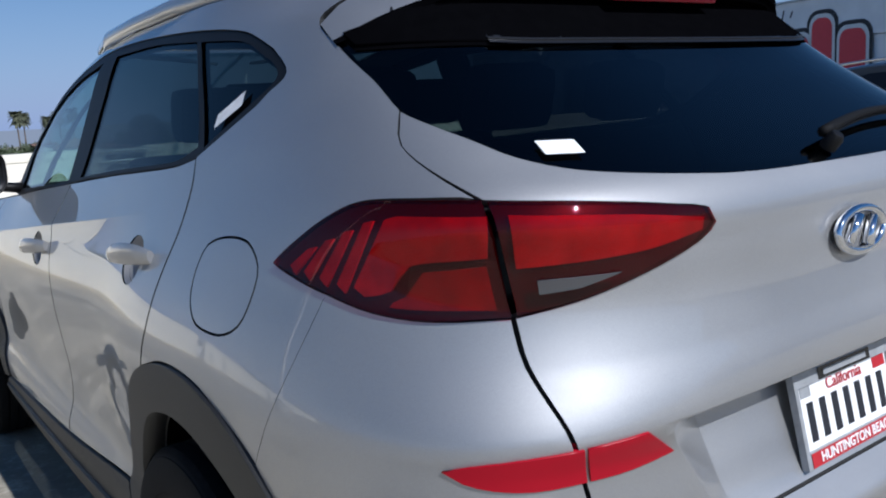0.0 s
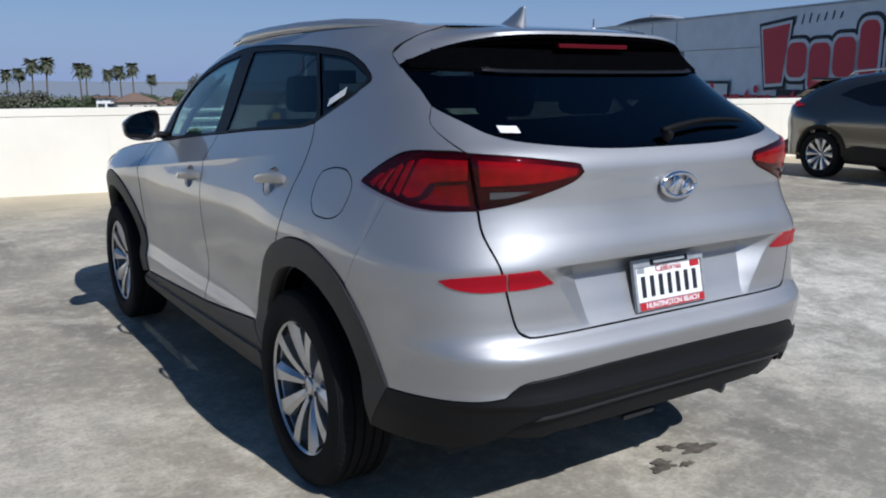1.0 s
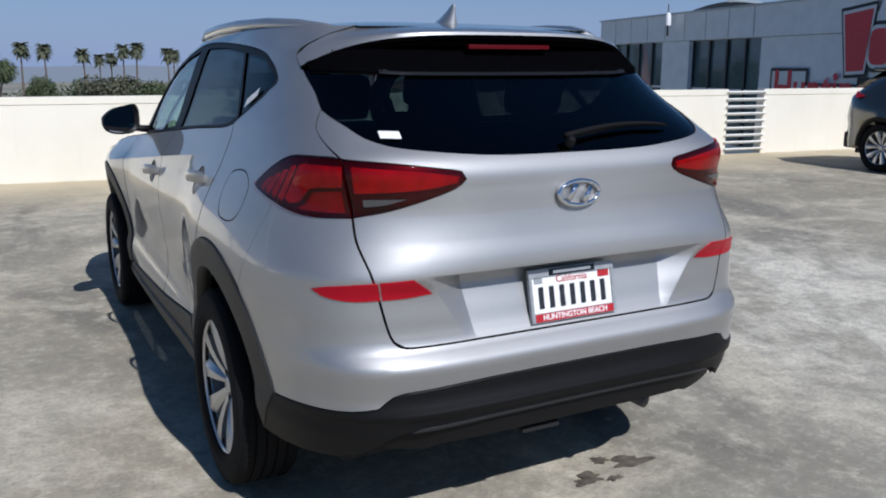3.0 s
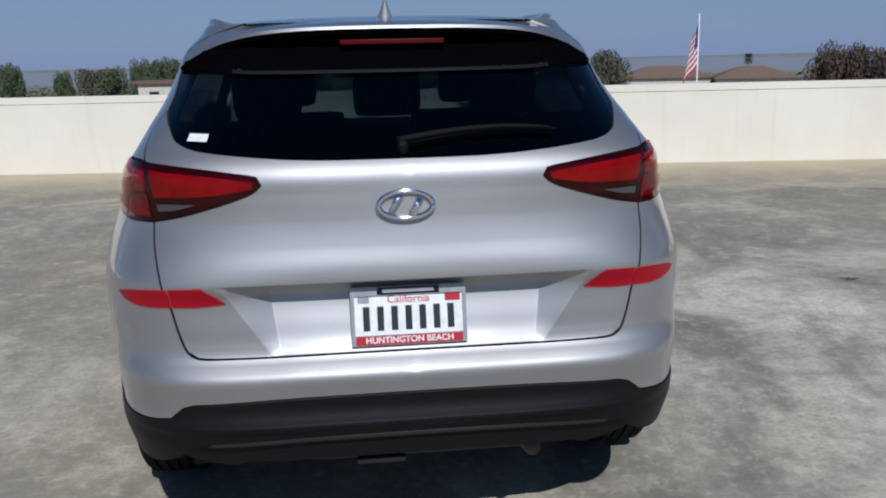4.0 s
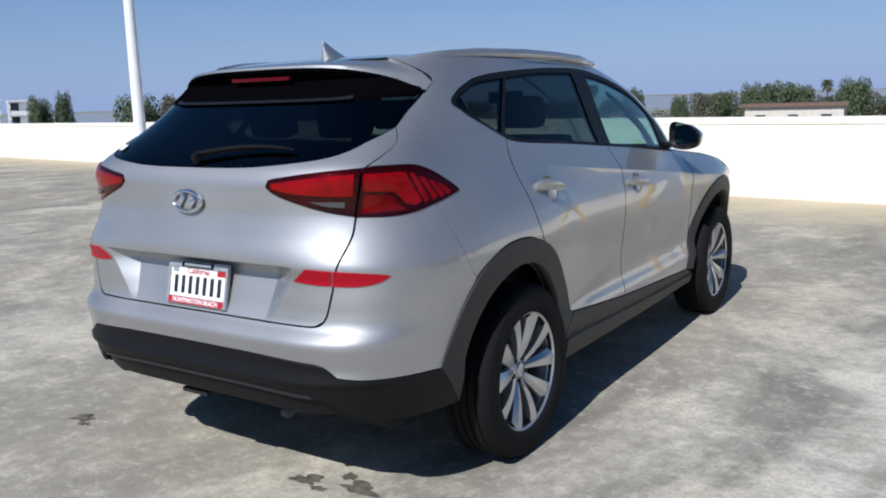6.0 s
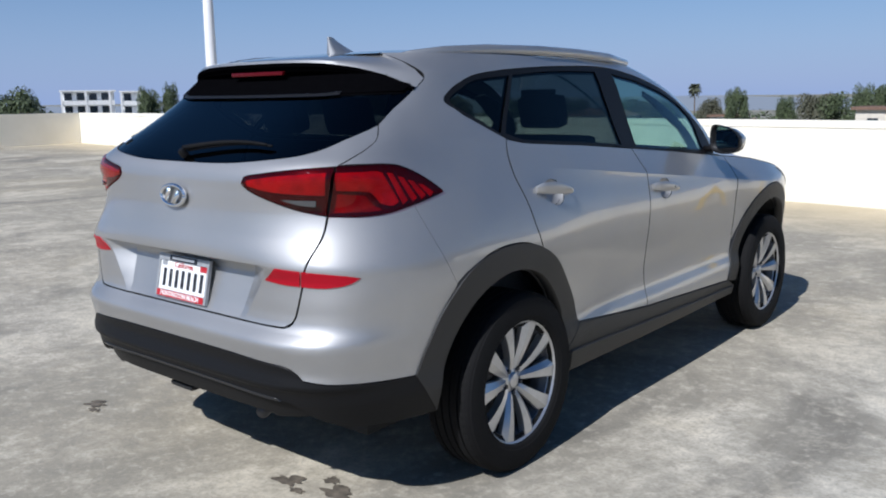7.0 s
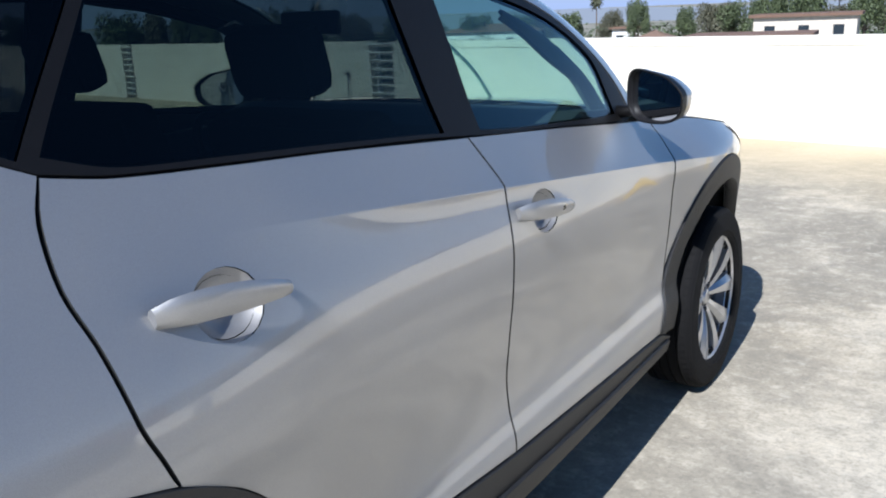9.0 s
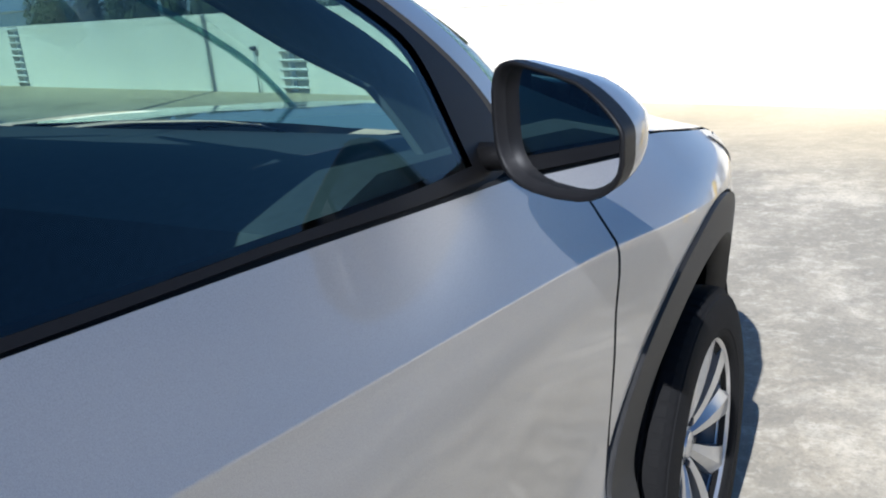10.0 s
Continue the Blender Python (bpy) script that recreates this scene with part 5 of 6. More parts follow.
# ---- the dark hatchback parked by the parapet ----
def hatchback():
    root = tagged(new("hatchback"), "dark grey-green crossover with black cladding by the parapet", "car")
    top = curve([(0, .98), (.10, 1.12), (.30, 1.26), (.60, 1.40), (1.1, 1.51), (1.7, 1.555), (2.2, 1.54), (2.7, 1.37), (3.15, 1.10), (3.7, 1.0), (4.15, .86), (4.35, .66)])
    wide = curve([(0, .70), (.12, .80), (.5, .89), (1.2, .885), (2.2, .885), (3.4, .90), (4.0, .80), (4.35, .55)])
    roof_w = curve([(0, .52), (.3, .56), (1.2, .60), (2.2, .60), (2.9, .64), (3.3, .72), (4.35, .5)])
    verts, faces = [], []
    ys = np.linspace(0, 4.35, 60)
    cols = 23
    for y in ys:
        w, h, rw = float(wide(y)), float(top(y)), float(roof_w(y))
        belt_z = min(h - .02, .98 + .05 * math.exp(-(y / .9) ** 2))
        half = []
        for k in range(12):
            s = k / 11
            if s < .55:
                z = .30 + (belt_z - .30) * s / .55
                bulge = .03 * math.exp(-((y - .75) / .42) ** 2 - ((z - .78) / .16) ** 2) + .03 * math.exp(-((y - 3.39) / .42) ** 2 - ((z - .74) / .16) ** 2)
                x = w * (1 - .05 * (1 - s / .55) ** 2) - .025 * math.exp(-((z - .60) / .10) ** 2) + bulge - .05 * max(0, s - .40) / .15
            else:
                q = (s - .55) / .45
                z = belt_z + (h - belt_z) * math.sin(q * math.pi / 2) ** .9
                x = (w - .05) + (rw * .9 - w + .05) * q if q < .75 else (w - .05 + (rw * .9 - w + .05) * .75) * (1 - (q - .75) / .25)
            half.append((x, z))
        verts += [(x, y, z) for x, z in half] + [(-x, y, z) for x, z in half[-2::-1]]
    for i in range(len(ys) - 1):
        for k in range(cols - 1):
            y, z = (ys[i] + ys[i + 1]) / 2, (verts[i * cols + k][2] + verts[i * cols + k + 1][2]) / 2
            if any((y - c) ** 2 + (z - .33) ** 2 < .395 ** 2 for c in (.75, 3.39)):
                continue
            faces.append((i * cols + k, i * cols + k + 1, (i + 1) * cols + k + 1, (i + 1) * cols + k))
    faces.append(tuple(range(cols)))
    mesh_ob("body", verts, faces, grey_paint, root, "dark grey-green painted body")

    def side_x(y, z):
        k = min(range(len(ys)), key=lambda i: abs(ys[i] - y))
        row = verts[k * cols:k * cols + 12]
        return max(float(np.interp(z, [p[2] for p in row[:11]], [p[0] for p in row[:11]])), .3)

    def sheet(name, loop, mat, off, sgn, label=""):
        n = len(loop)
        c = (sum(p[0] for p in loop) / n, sum(p[1] for p in loop) / n)
        pts = [(y, z) for y, z in loop] + [c]
        vs = [((side_x(y, z) + off) * sgn, y, z) for y, z in pts] + [((side_x(y, z) - .03) * sgn, y, z) for y, z in loop]
        fs = [(i, (i + 1) % n, n) for i in range(n)] + [(i, (i + 1) % n, n + 1 + (i + 1) % n, n + 1 + i) for i in range(n)]
        return mesh_ob(name, vs, fs, mat, root, label, smooth=False)
    for sgn in (1, -1):
        sheet("side_window", [(.95, 1.20), (1.15, 1.30), (1.55, 1.40), (2.1, 1.42), (2.55, 1.32), (2.95, 1.06), (2.4, 1.03), (1.5, 1.06)], gloss_black, .006, sgn, "dark tinted side window")
        sheet("sill_trim", [(1.16, .44), (1.35, .50), (2.2, .47), (2.98, .44), (2.98, .28), (1.16, .28)], black_plastic, .02, sgn, "black sill cladding")
        sheet("tail_lamp", [(.03, 1.00), (.02, 1.08), (.14, 1.10), (.40, 1.045), (.26, 1.015)], reflector, .030, sgn, "red tail lamp")
        for c in (.75, 3.39):
            ring_v, ring_f = [], []
            for k in range(19):
                a = math.pi * k / 18
                for r, o in ((.44, .012), (.375, .018), (.375, -.10)):
                    y, z = c - r * math.cos(a), .33 + r * math.sin(a)
                    ring_v.append(((side_x(min(4.3, max(.02, y)), z) + o) * sgn, y, z))
            for k in range(18):
                ring_f += [(3 * k, 3 * k + 1, 3 * k + 4, 3 * k + 3), (3 * k + 1, 3 * k + 2, 3 * k + 5, 3 * k + 4)]
            mesh_ob("arch_trim", ring_v, ring_f, black_plastic, root, "black wheel-arch trim")
            wheel(.775 * sgn, c, sgn, root, .965, "silver ten-spoke wheel")
    panel_v = [(-.62, .055, 1.13), (.62, .055, 1.13), (.55, .50, 1.385), (-.55, .50, 1.385)]
    mesh_ob("rear_window", [(x, y - .02, z + .03) for x, y, z in panel_v], [(0, 1, 2, 3)], gloss_black, root, "dark rear window", smooth=False)
    box("spoiler", -.56, .56, .26, .62, 1.40, 1.44, gloss_black, root, bevel=.015)
    box("lower_bumper", -.72, .72, -.02, .30, .28, .52, black_plastic, root, bevel=.04)
    box("floor_pan", -.70, .70, .2, 4.1, .22, .34, seam, root)
    for sgn in (1, -1):
        tube("roof_rail", [(.60 * sgn, .95, 1.46), (.61 * sgn, 1.05, 1.53), (.61 * sgn, 1.7, 1.575), (.61 * sgn, 2.3, 1.53), (.62 * sgn, 2.45, 1.47)], .018, satin, root)
        box("door_mirror", .86 * sgn, 1.02 * sgn, 2.62, 2.74, 1.0, 1.14, grey_paint, root, bevel=.03)
    root.matrix_basis = Matrix.Translation((10.40, 5.42, 0)) @ Matrix.Rotation(radians(180 - 6), 4, "Z")
    return root


hatchback()

# ---- dried spills on the deck ----
spill = make_plain("dried_spill", (.12, .10, .075), .9, scale=25, vary=.5)
rng = random.Random(11)
for x, y, r in ((.50, -.62, .06), (.40, -.56, .03), (.27, -.66, .05), (.36, -.70, .025), (-1.12, -.69, .045), (-1.05, -.74, .025), (-2.6, .9, .05), (3.1, 2.0, .04), (-3.4, -.4, .10), (2.6, 4.6, .06)):
    loop, lobes = [], [(n, rng.uniform(.06, .20), rng.uniform(0, 6)) for n in (2, 3, 5, 7)]
    for k in range(40):
        a = 2 * math.pi * k / 40
        rr = r * (.75 + sum(h * math.sin(n * a + ph) for n, h, ph in lobes))
        loop.append((x + rr * math.cos(a) * 1.6, y + rr * math.sin(a), .004))
    ob = mesh_ob("dried_spill", loop, [tuple(range(40))], spill, smooth=False)
    tagged(ob, "dark dried spill on the concrete", "stain", group="spills on the deck")


# ---- the town beyond the parapet ----
GROUND = -9.0


def make_ground():
    n = Nodes("town_ground", (.12, .11, .08), .95)
    a, b = n.noise(.02, 6), n.noise(.3, 5)
    col = n.mix(n.ramp(a, (.4, 0.0), (.6, 1.0)), (.20, .20, .15), (.34, .32, .27))
    n.put("Base Color", n.mix(n.ramp(b, (.35, .4), (.6, 0.0)), col, (.06, .06, .05)))
    return n.mat


def make_leaves(name, dark, light):
    n = Nodes(name, dark, .7)
    r = n.tree.nodes.new("ShaderNodeNewGeometry").outputs["Random Per Island"]
    n.put("Base Color", n.mix(r, dark, light))
    return n.mat


leaf_green = make_leaves("leaf_green", (.034, .050, .024), (.10, .130, .052))
leaf_olive = make_leaves("leaf_olive", (.048, .052, .032), (.125, .122, .075))
leaf_russet = make_leaves("leaf_russet", (.045, .032, .022), (.12, .078, .05))
palm_green = make_leaves("palm_green", (.04, .048, .028), (.115, .12, .065))
bark = make_plain("bark", (.13, .10, .075), .95, grain=.5, scale=12)
stucco = make_plain("stucco_cream", (.62, .56, .47), .9, scale=2)
stucco_white = make_plain("stucco_white", (.78, .77, .74), .85, scale=2)
roof_tile = make_plain("roof_clay", (.19, .125, .09), .9, scale=5, vary=.25)
roof_flat = make_plain("roof_brown", (.17, .105, .075), .9, scale=5, vary=.2)
pane_dark = make_plain("window_dark", (.03, .04, .05), .08)
showroom_glass = make_plain("showroom_glass", (.09, .14, .15), .05, vary=.3, scale=.6)
panel_grey = make_plain("cladding_grey", (.91, .91, .90), .6, scale=1.5, vary=.06)

bm = bmesh.new()
bm.faces.new([bm.verts.new(p) for p in ((-4000, -4000, GROUND), (4000, -4000, GROUND), (4000, 4000, GROUND), (-4000, 4000, GROUND))])
tagged(part("ground", bm, make_ground()), "town ground far below the deck", "ground", kind="structure")
# low wooded hills right round: a glowing ring, sea haze put into its colour
haze_mat = bpy.data.materials.new("painted_haze_glow")
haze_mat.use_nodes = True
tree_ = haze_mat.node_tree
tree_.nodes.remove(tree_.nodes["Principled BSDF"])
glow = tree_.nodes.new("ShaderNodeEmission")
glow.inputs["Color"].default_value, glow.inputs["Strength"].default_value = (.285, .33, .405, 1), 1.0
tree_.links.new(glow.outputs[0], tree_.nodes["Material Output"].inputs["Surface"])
rng = random.Random(8)
verts, faces, around = [], [], 720
for k in range(around):
    a = 2 * math.pi * k / around
    crest = -.6 + .9 * math.sin(a * 9 + 1) + .5 * math.sin(a * 23) + rng.uniform(-.3, .3)
    verts += [(560 * math.cos(a), 560 * math.sin(a), GROUND), (560 * math.cos(a), 560 * math.sin(a), crest)]
faces = [(2 * k, 2 * ((k + 1) % around), 2 * ((k + 1) % around) + 1, 2 * k + 1) for k in range(around)]
tagged(mesh_ob("backdrop", verts, faces, haze_mat, smooth=False), "glowing blue-grey distant hills, haze in the colour", "hills", kind="structure")
deck = box("deck_body", -27.3, 24.2, -30.2, 5.5, GROUND, -.02, base_concrete)
tagged(deck, "concrete body of the parking structure", "building", kind="structure")


def at(az, dist, eye=(.6, -3.0)):
    a = radians(az)
    return eye[0] + dist * math.sin(a), eye[1] + dist * math.cos(a)


def height(el, dist):
    return 1.45 + dist * math.tan(radians(el))


def leaf_mesh(rng, clumps, count, size):
    """Small leaf cards filling clumps of (centre, radii)."""
    verts, faces = [], []
    for _ in range(count):
        c, r = clumps[rng.randrange(len(clumps))]
        d = Vector((rng.gauss(0, 1), rng.gauss(0, 1), rng.gauss(0, 1))).normalized() * (rng.random() ** .35)
        p = Vector((c[0] + d.x * r[0], c[1] + d.y * r[1], c[2] + d.z * r[2]))
        n = (d + Vector((rng.gauss(0, .6), rng.gauss(0, .6), rng.gauss(0, .6) + .4))).normalized()
        t = n.orthogonal().normalized()
        b = n.cross(t)
        s = size * rng.uniform(.6, 1.4)
        k = len(verts)
        verts += [p - t * s, p - b * s * .6, p + t * s, p + b * s * .6]
        faces.append((k, k + 1, k + 2, k + 3))
    return verts, faces


def make_tree(seed, tall, wide, mat, shape="round"):
    rng = random.Random(seed)
    root = new("tree")
    verts, faces, sides = [], [], 7
    tops = []
    stem = tall * (.25 if shape == "cypress" else .42)

    def limb(a, b, ra, rb):
        k = len(verts)
        way = (b - a).normalized()
        t = way.orthogonal().normalized()
        u = way.cross(t)
        for p, r in ((a, ra), (a.lerp(b, .5) + Vector((rng.gauss(0, .12), rng.gauss(0, .12), 0)), (ra + rb) / 2), (b, rb)):
            for i in range(sides):
                an = 2 * math.pi * i / sides
                verts.append(p + t * math.cos(an) * r + u * math.sin(an) * r)
        for j in range(2):
            for i in range(sides):
                q, w = k + j * sides + i, k + j * sides + (i + 1) % sides
                faces.append((q, w, w + sides, q + sides))
    fork = Vector((rng.gauss(0, .2), rng.gauss(0, .2), stem))
    limb(Vector((0, 0, 0)), fork, tall * .03, tall * .02)
    clumps = []
    if shape == "cypress":
        limb(fork, Vector((0, 0, tall * .95)), tall * .018, .02)
        for k in range(9):
            z = tall * (.22 + .085 * k)
            w = wide * .5 * (1 - (k / 9) ** 1.6) + .15
            clumps.append(((rng.gauss(0, .1), rng.gauss(0, .1), z), (w, w, tall * .08)))
    else:
        for k in range(8):
            an = 2 * math.pi * k / 8 + rng.uniform(-.3, .3)
            r = wide * .5 * rng.uniform(.35, .72)
            flat = .80 if shape == "flat" else .62
            z = tall * rng.uniform(flat, .86 if shape != "flat" else .88)
            tip = Vector((math.cos(an) * r, math.sin(an) * r, z))
            limb(fork, tip, tall * .013, tall * .004)
            rr = wide * rng.uniform(.17, .27)
            clumps.append((tip, (rr, rr, rr * (.5 if shape == "flat" else .8))))
        clumps.append(((0, 0, tall * .86), (wide * .26, wide * .26, tall * .12)))
    mesh_ob("trunk", verts, faces, bark, root)
    lv, lf = leaf_mesh(rng, clumps, 5200, wide * .021)
    mesh_ob("crown", lv, lf, mat, root, smooth=False)
    return root


def make_palm(seed, tall, spread):
    rng = random.Random(seed)
    root = new("palm_tree")
    lean = rng.uniform(-.03, .03) * tall
    tube("trunk", [(lean * (s / 8) ** 2, 0, tall * s / 8) for s in range(9)], [.24 - .10 * s / 8 for s in range(9)], bark, root, sides=8)
    verts, faces = [], []
    for k in range(84):
        an = rng.uniform(0, 2 * math.pi)
        rise = rng.uniform(-1.25, 1.45)
        length = spread * rng.uniform(.8, 1.1)
        out = Vector((math.cos(an), math.sin(an), 0))
        side = Vector((-math.sin(an), math.cos(an), 0))
        for j in range(5):
            s0, s1 = j / 5, (j + 1) / 5
            pts = []
            for s in (s0, s1):
                r = length * s * math.cos(rise * (1 - s * .5))
                z = tall + length * (math.sin(rise) * s - .55 * s * s)
                pts.append(Vector((lean, 0, z)) + out * r)
            w0, w1 = spread * .26 * math.sin(math.pi * (s0 * .8 + .12)), spread * .26 * math.sin(math.pi * (s1 * .8 + .12))
            for sgn in (-1, 1):
                q = len(verts)
                drop = Vector((0, 0, -.5))
                verts += [pts[0], pts[1], pts[1] + (side * sgn + drop).normalized() * w1, pts[0] + (side * sgn + drop).normalized() * w0 * .7]
                faces.append((q, q + 1, q + 2, q + 3))
    mesh_ob("crown", verts, faces, palm_green, root, smooth=False)
    return root


def put(ob, az, dist, top, tall, turn=0.0, spread=None):
    """Stands a thing so that its top shows at that elevation."""
    x, y = at(az, dist)
    s = (height(top, dist) - GROUND) / tall
    w = spread or s
    ob.matrix_basis = Matrix.Translation((x, y, GROUND)) @ Matrix.Rotation(turn, 4, "Z") @ Matrix.Diagonal((w, w, s, 1))
    return ob


PALMS = [(1.64, 1.1), (2.99, 1.02), (5.11, .78), (6.04, .46), (6.68, .55), (7.37, 1.05), (8.07, 1.13), (9.99, .82), (10.36, .74), (11.67, .49), (12.3, .68), (13.06, .85), (14.11, .2),
         (-5.57, .31), (-4.14, 1.05), (-1.95, 1.25), (-1.14, .97), (.14, .99), (-9.06, .33), (25.51, -.18), (-23.15, .47)]
rng = random.Random(4)
palm_kinds = [make_palm(k, 14.0, 1.95) for k in range(4)]
for k, (az, el) in enumerate(PALMS):
    src = palm_kinds[k % 4]
    ob = src if k < 4 else copy_thing(src, Matrix())
    put(ob, az, rng.uniform(195, 230), el - .05, 14.0, rng.uniform(0, 6))
    tagged(ob, "tall fan palm with a bare trunk", "palm tree", group="palms on the skyline")

# azimuth, height of the top, distance, width in metres, leaf kind, shape
TREES = [(-20.33, .34, 140, 4.1, 0, "round"), (-17.49, -.32, 150, 4.2, 0, "round"), (-15.74, -.1, 140, 6.0, 1, "round"), (-13.12, .31, 130, 3.8, 0, "round"), (-12.01, .46, 130, 4.5, 0, "round"),
         (16.86, .51, 110, 5.5, 1, "round"), (29.98, .25, 80, 4.3, 2, "round"), (31.95, .4, 79, 4.6, 2, "round"), (.1, .37, 150, 6.2, 0, "flat"), (-40.44, .82, 119, 2.7, 0, "round"), (-41.92, .67, 119, 3.6, 0, "round"),
         (-38.34, .32, 139, 6.0, 1, "round"), (-5.07, -.46, 160, 5.6, 0, "round"), (-2.57, -.43, 160, 6.7, 1, "round"), (-10.6, .36, 145, 6.3, 0, "round"), (-7.45, .41, 150, 6.5, 0, "round"),
         (-48.46, 1.04, 109, 4.0, 0, "round"), (-46.99, 1.23, 109, 2.8, 0, "round"), (-45.47, .94, 109, 3.4, 0, "round"), (-65.1, .75, 108, 7.0, 0, "round"), (-57.98, .89, 108, 3.5, 0, "round"), (-56.54, .98, 108, 2.9, 0, "round"),
         (-14.85, -.03, 140, 6.0, 0, "round"), (33.7, .7, 74, 4.6, 2, "round"), (35.53, .41, 74, 4.2, 2, "round"), (-6.48, -.26, 170, 5.9, 1, "round"), (6.15, -.68, 120, 10.0, 1, "round"),
         (8.3, -1.03, 120, 7.5, 0, "round"), (5.17, -.87, 130, 7.2, 0, "round"), (-27.67, -.36, 150, 7.3, 0, "round"), (-26.05, -.31, 150, 6.3, 1, "round"), (-30.49, -.33, 150, 8.3, 0, "round"),
         (15.72, -.59, 150, 6.3, 0, "round"), (-33.5, -.1, 150, 7.0, 0, "round"), (-35.5, .1, 150, 6.0, 0, "round"), (-22.0, -.2, 150, 5.0, 1, "round"), (-24.5, -.3, 150, 5.0, 0, "round"),
         (-52.3, .62, 110, 7.0, 0, "round"), (-50.3, .7, 110, 5.0, 1, "round"), (-43.6, .55, 115, 5.0, 0, "round"), (-68.5, .62, 95, 7.0, 1, "round"), (36.7, 1.6, 110, 3.0, 0, "cypress"), (37.5, 1.68, 110, 3.0, 0, "cypress"),
         (2.4, -.75, 160, 6.0, 0, "round"), (-9.0, -.45, 165, 5.0, 1, "round"), (10.4, -.95, 170, 5.0, 0, "round"), (13.6, -.8, 165, 5.0, 0, "round")]
mats = (leaf_green, leaf_olive, leaf_russet)
kinds = {}
for k, (az, el, dist, width, mat, shape) in enumerate(TREES):
    key = (mat, shape, k % 2)
    if key in kinds:
        ob = copy_thing(kinds[key], Matrix())
    else:
        wide = {"round": 11.0, "flat": 14.0, "cypress": 3.6}[shape]
        ob = kinds[key] = make_tree(20 + k, 11.0 if shape != "cypress" else 14.0, wide, mats[mat], shape)
    put(ob, az, dist, el, 11.0 if shape != "cypress" else 14.0, rng.uniform(0, 6), width / {"round": 11.5, "flat": 14.0, "cypress": 3.6}[shape])
    tagged(ob, {"round": "broad leafy tree beyond the parapet", "flat": "flat-topped pine beyond the parapet", "cypress": "slim dark cypress beside the office building"}[shape], "tree", group="trees on the skyline")

# the low woods between the houses
verts, faces = [], []
for k in range(330):
    az = rng.uniform(-75, 32)
    dist = rng.uniform(130, 330)
    top = height(rng.uniform(-1.8, -1.0), dist)
    x, y = at(az, dist)
    r = rng.uniform(3, 7)
    lv, lf = leaf_mesh(rng, [((x + rng.gauss(0, r * .6), y + rng.gauss(0, r * .6), top - r * rng.uniform(.6, 1.3)), (r, r, r * .8)) for _ in range(5)], 430, .24 + dist * .0006)
    base = len(verts)
    verts += lv
    faces += [tuple(i + base for i in q) for q in lf]
tagged(mesh_ob("woods", verts, faces, leaf_green, smooth=False), "dense green treetops of the town", "trees", kind="stuff")


def make_house(w, d, h, roof_h, wall_mat, roof_mat, floors=1, eave=.5):
    root = new("house")
    box("wall", -w / 2, w / 2, -d / 2, d / 2, 0, h, wall_mat, root)
    bm = bmesh.new()
    if roof_h > .6:
        e = [bm.verts.new(p) for p in ((-w / 2 - eave, -d / 2 - eave, h), (w / 2 + eave, -d / 2 - eave, h), (w / 2 + eave, d / 2 + eave, h), (-w / 2 - eave, d / 2 + eave, h))]
        r = [bm.verts.new((-w / 2 + d * .45, 0, h + roof_h)), bm.verts.new((w / 2 - d * .45, 0, h + roof_h))]
        for q in ((e[0], e[1], r[1], r[0]), (e[1], e[2], r[1]), (e[2], e[3], r[0], r[1]), (e[3], e[0], r[0]), tuple(e[::-1])):
            bm.faces.new(q)
    else:
        box_bm(bm, -w / 2 - eave, w / 2 + eave, -d / 2 - eave, d / 2 + eave, h, h + roof_h)
    part("roof", bm, roof_mat, root)
    for f in range(floors):
        z = h - 1.0 - 3.0 * f
        k = max(2, int(w / 3.2))
        for i in range(k):
            x = -w / 2 + w * (i + .5) / k
            pane = box("window", x - .6, x + .6, -d / 2 - .05, -d / 2 + .02, z - 1.2, z, pane_dark, root)
            box("window_sill", x - .75, x + .75, -d / 2 - .12, -d / 2 - .02, z - 1.3, z - 1.21, wall_mat, pane)
    return root


HOUSES = [(-29.3, 150, -.85, 16, 8, 1.2, stucco_white, roof_flat, "white low building among trees"), (-11.58, 150, -.9, 6, 6, .35, stucco_white, roof_flat, "white house with a flat brown roof"),
          (20.3, 130, -.74, 12, 8, 1.6, stucco, roof_tile, "cream house with a brown hipped roof"), (25.6, 130, -.83, 10.5, 8, 1.6, stucco, roof_tile, "cream house with a brown hipped roof"),
          (14.93, 150, -1.08, 5, 6, 1.3, stucco_white, roof_tile, "white house with a clay roof"), (11.1, 170, -.98, 3.2, 5, .35, stucco_white, roof_flat, "small white house among trees"),
          (12.75, 149, -.81, 6, 6, 1.4, stucco, roof_tile, "cream house with a brown hipped roof"), (-10.4, 120, -.9, 11.5, 8, .35, stucco, roof_flat, "flat-roofed brown and cream building"),
          (-12.92, 72, -1.94, 8, 6, .3, stucco, roof_flat, "low flat-roofed brown building"), (-18.69, 82, -1.57, 3.4, 4, .9, stucco, roof_tile, "cream house with a brown hipped roof"),
          (-20.85, 150, -1.31, 5, 5, .35, stucco_white, roof_flat, "white low building among trees")]
for az, dist, el, w, d, rh, wm, rm, label in HOUSES:
    h = height(el, dist) - GROUND - rh
    ob = make_house(w, d, h, rh, wm, rm)
    x, y = at(az, dist)
    ob.matrix_basis = Matrix.Translation((x, y, GROUND)) @ Matrix.Rotation(radians(-az * .6), 4, "Z")
    tagged(ob, label, "house", group="houses of the town")

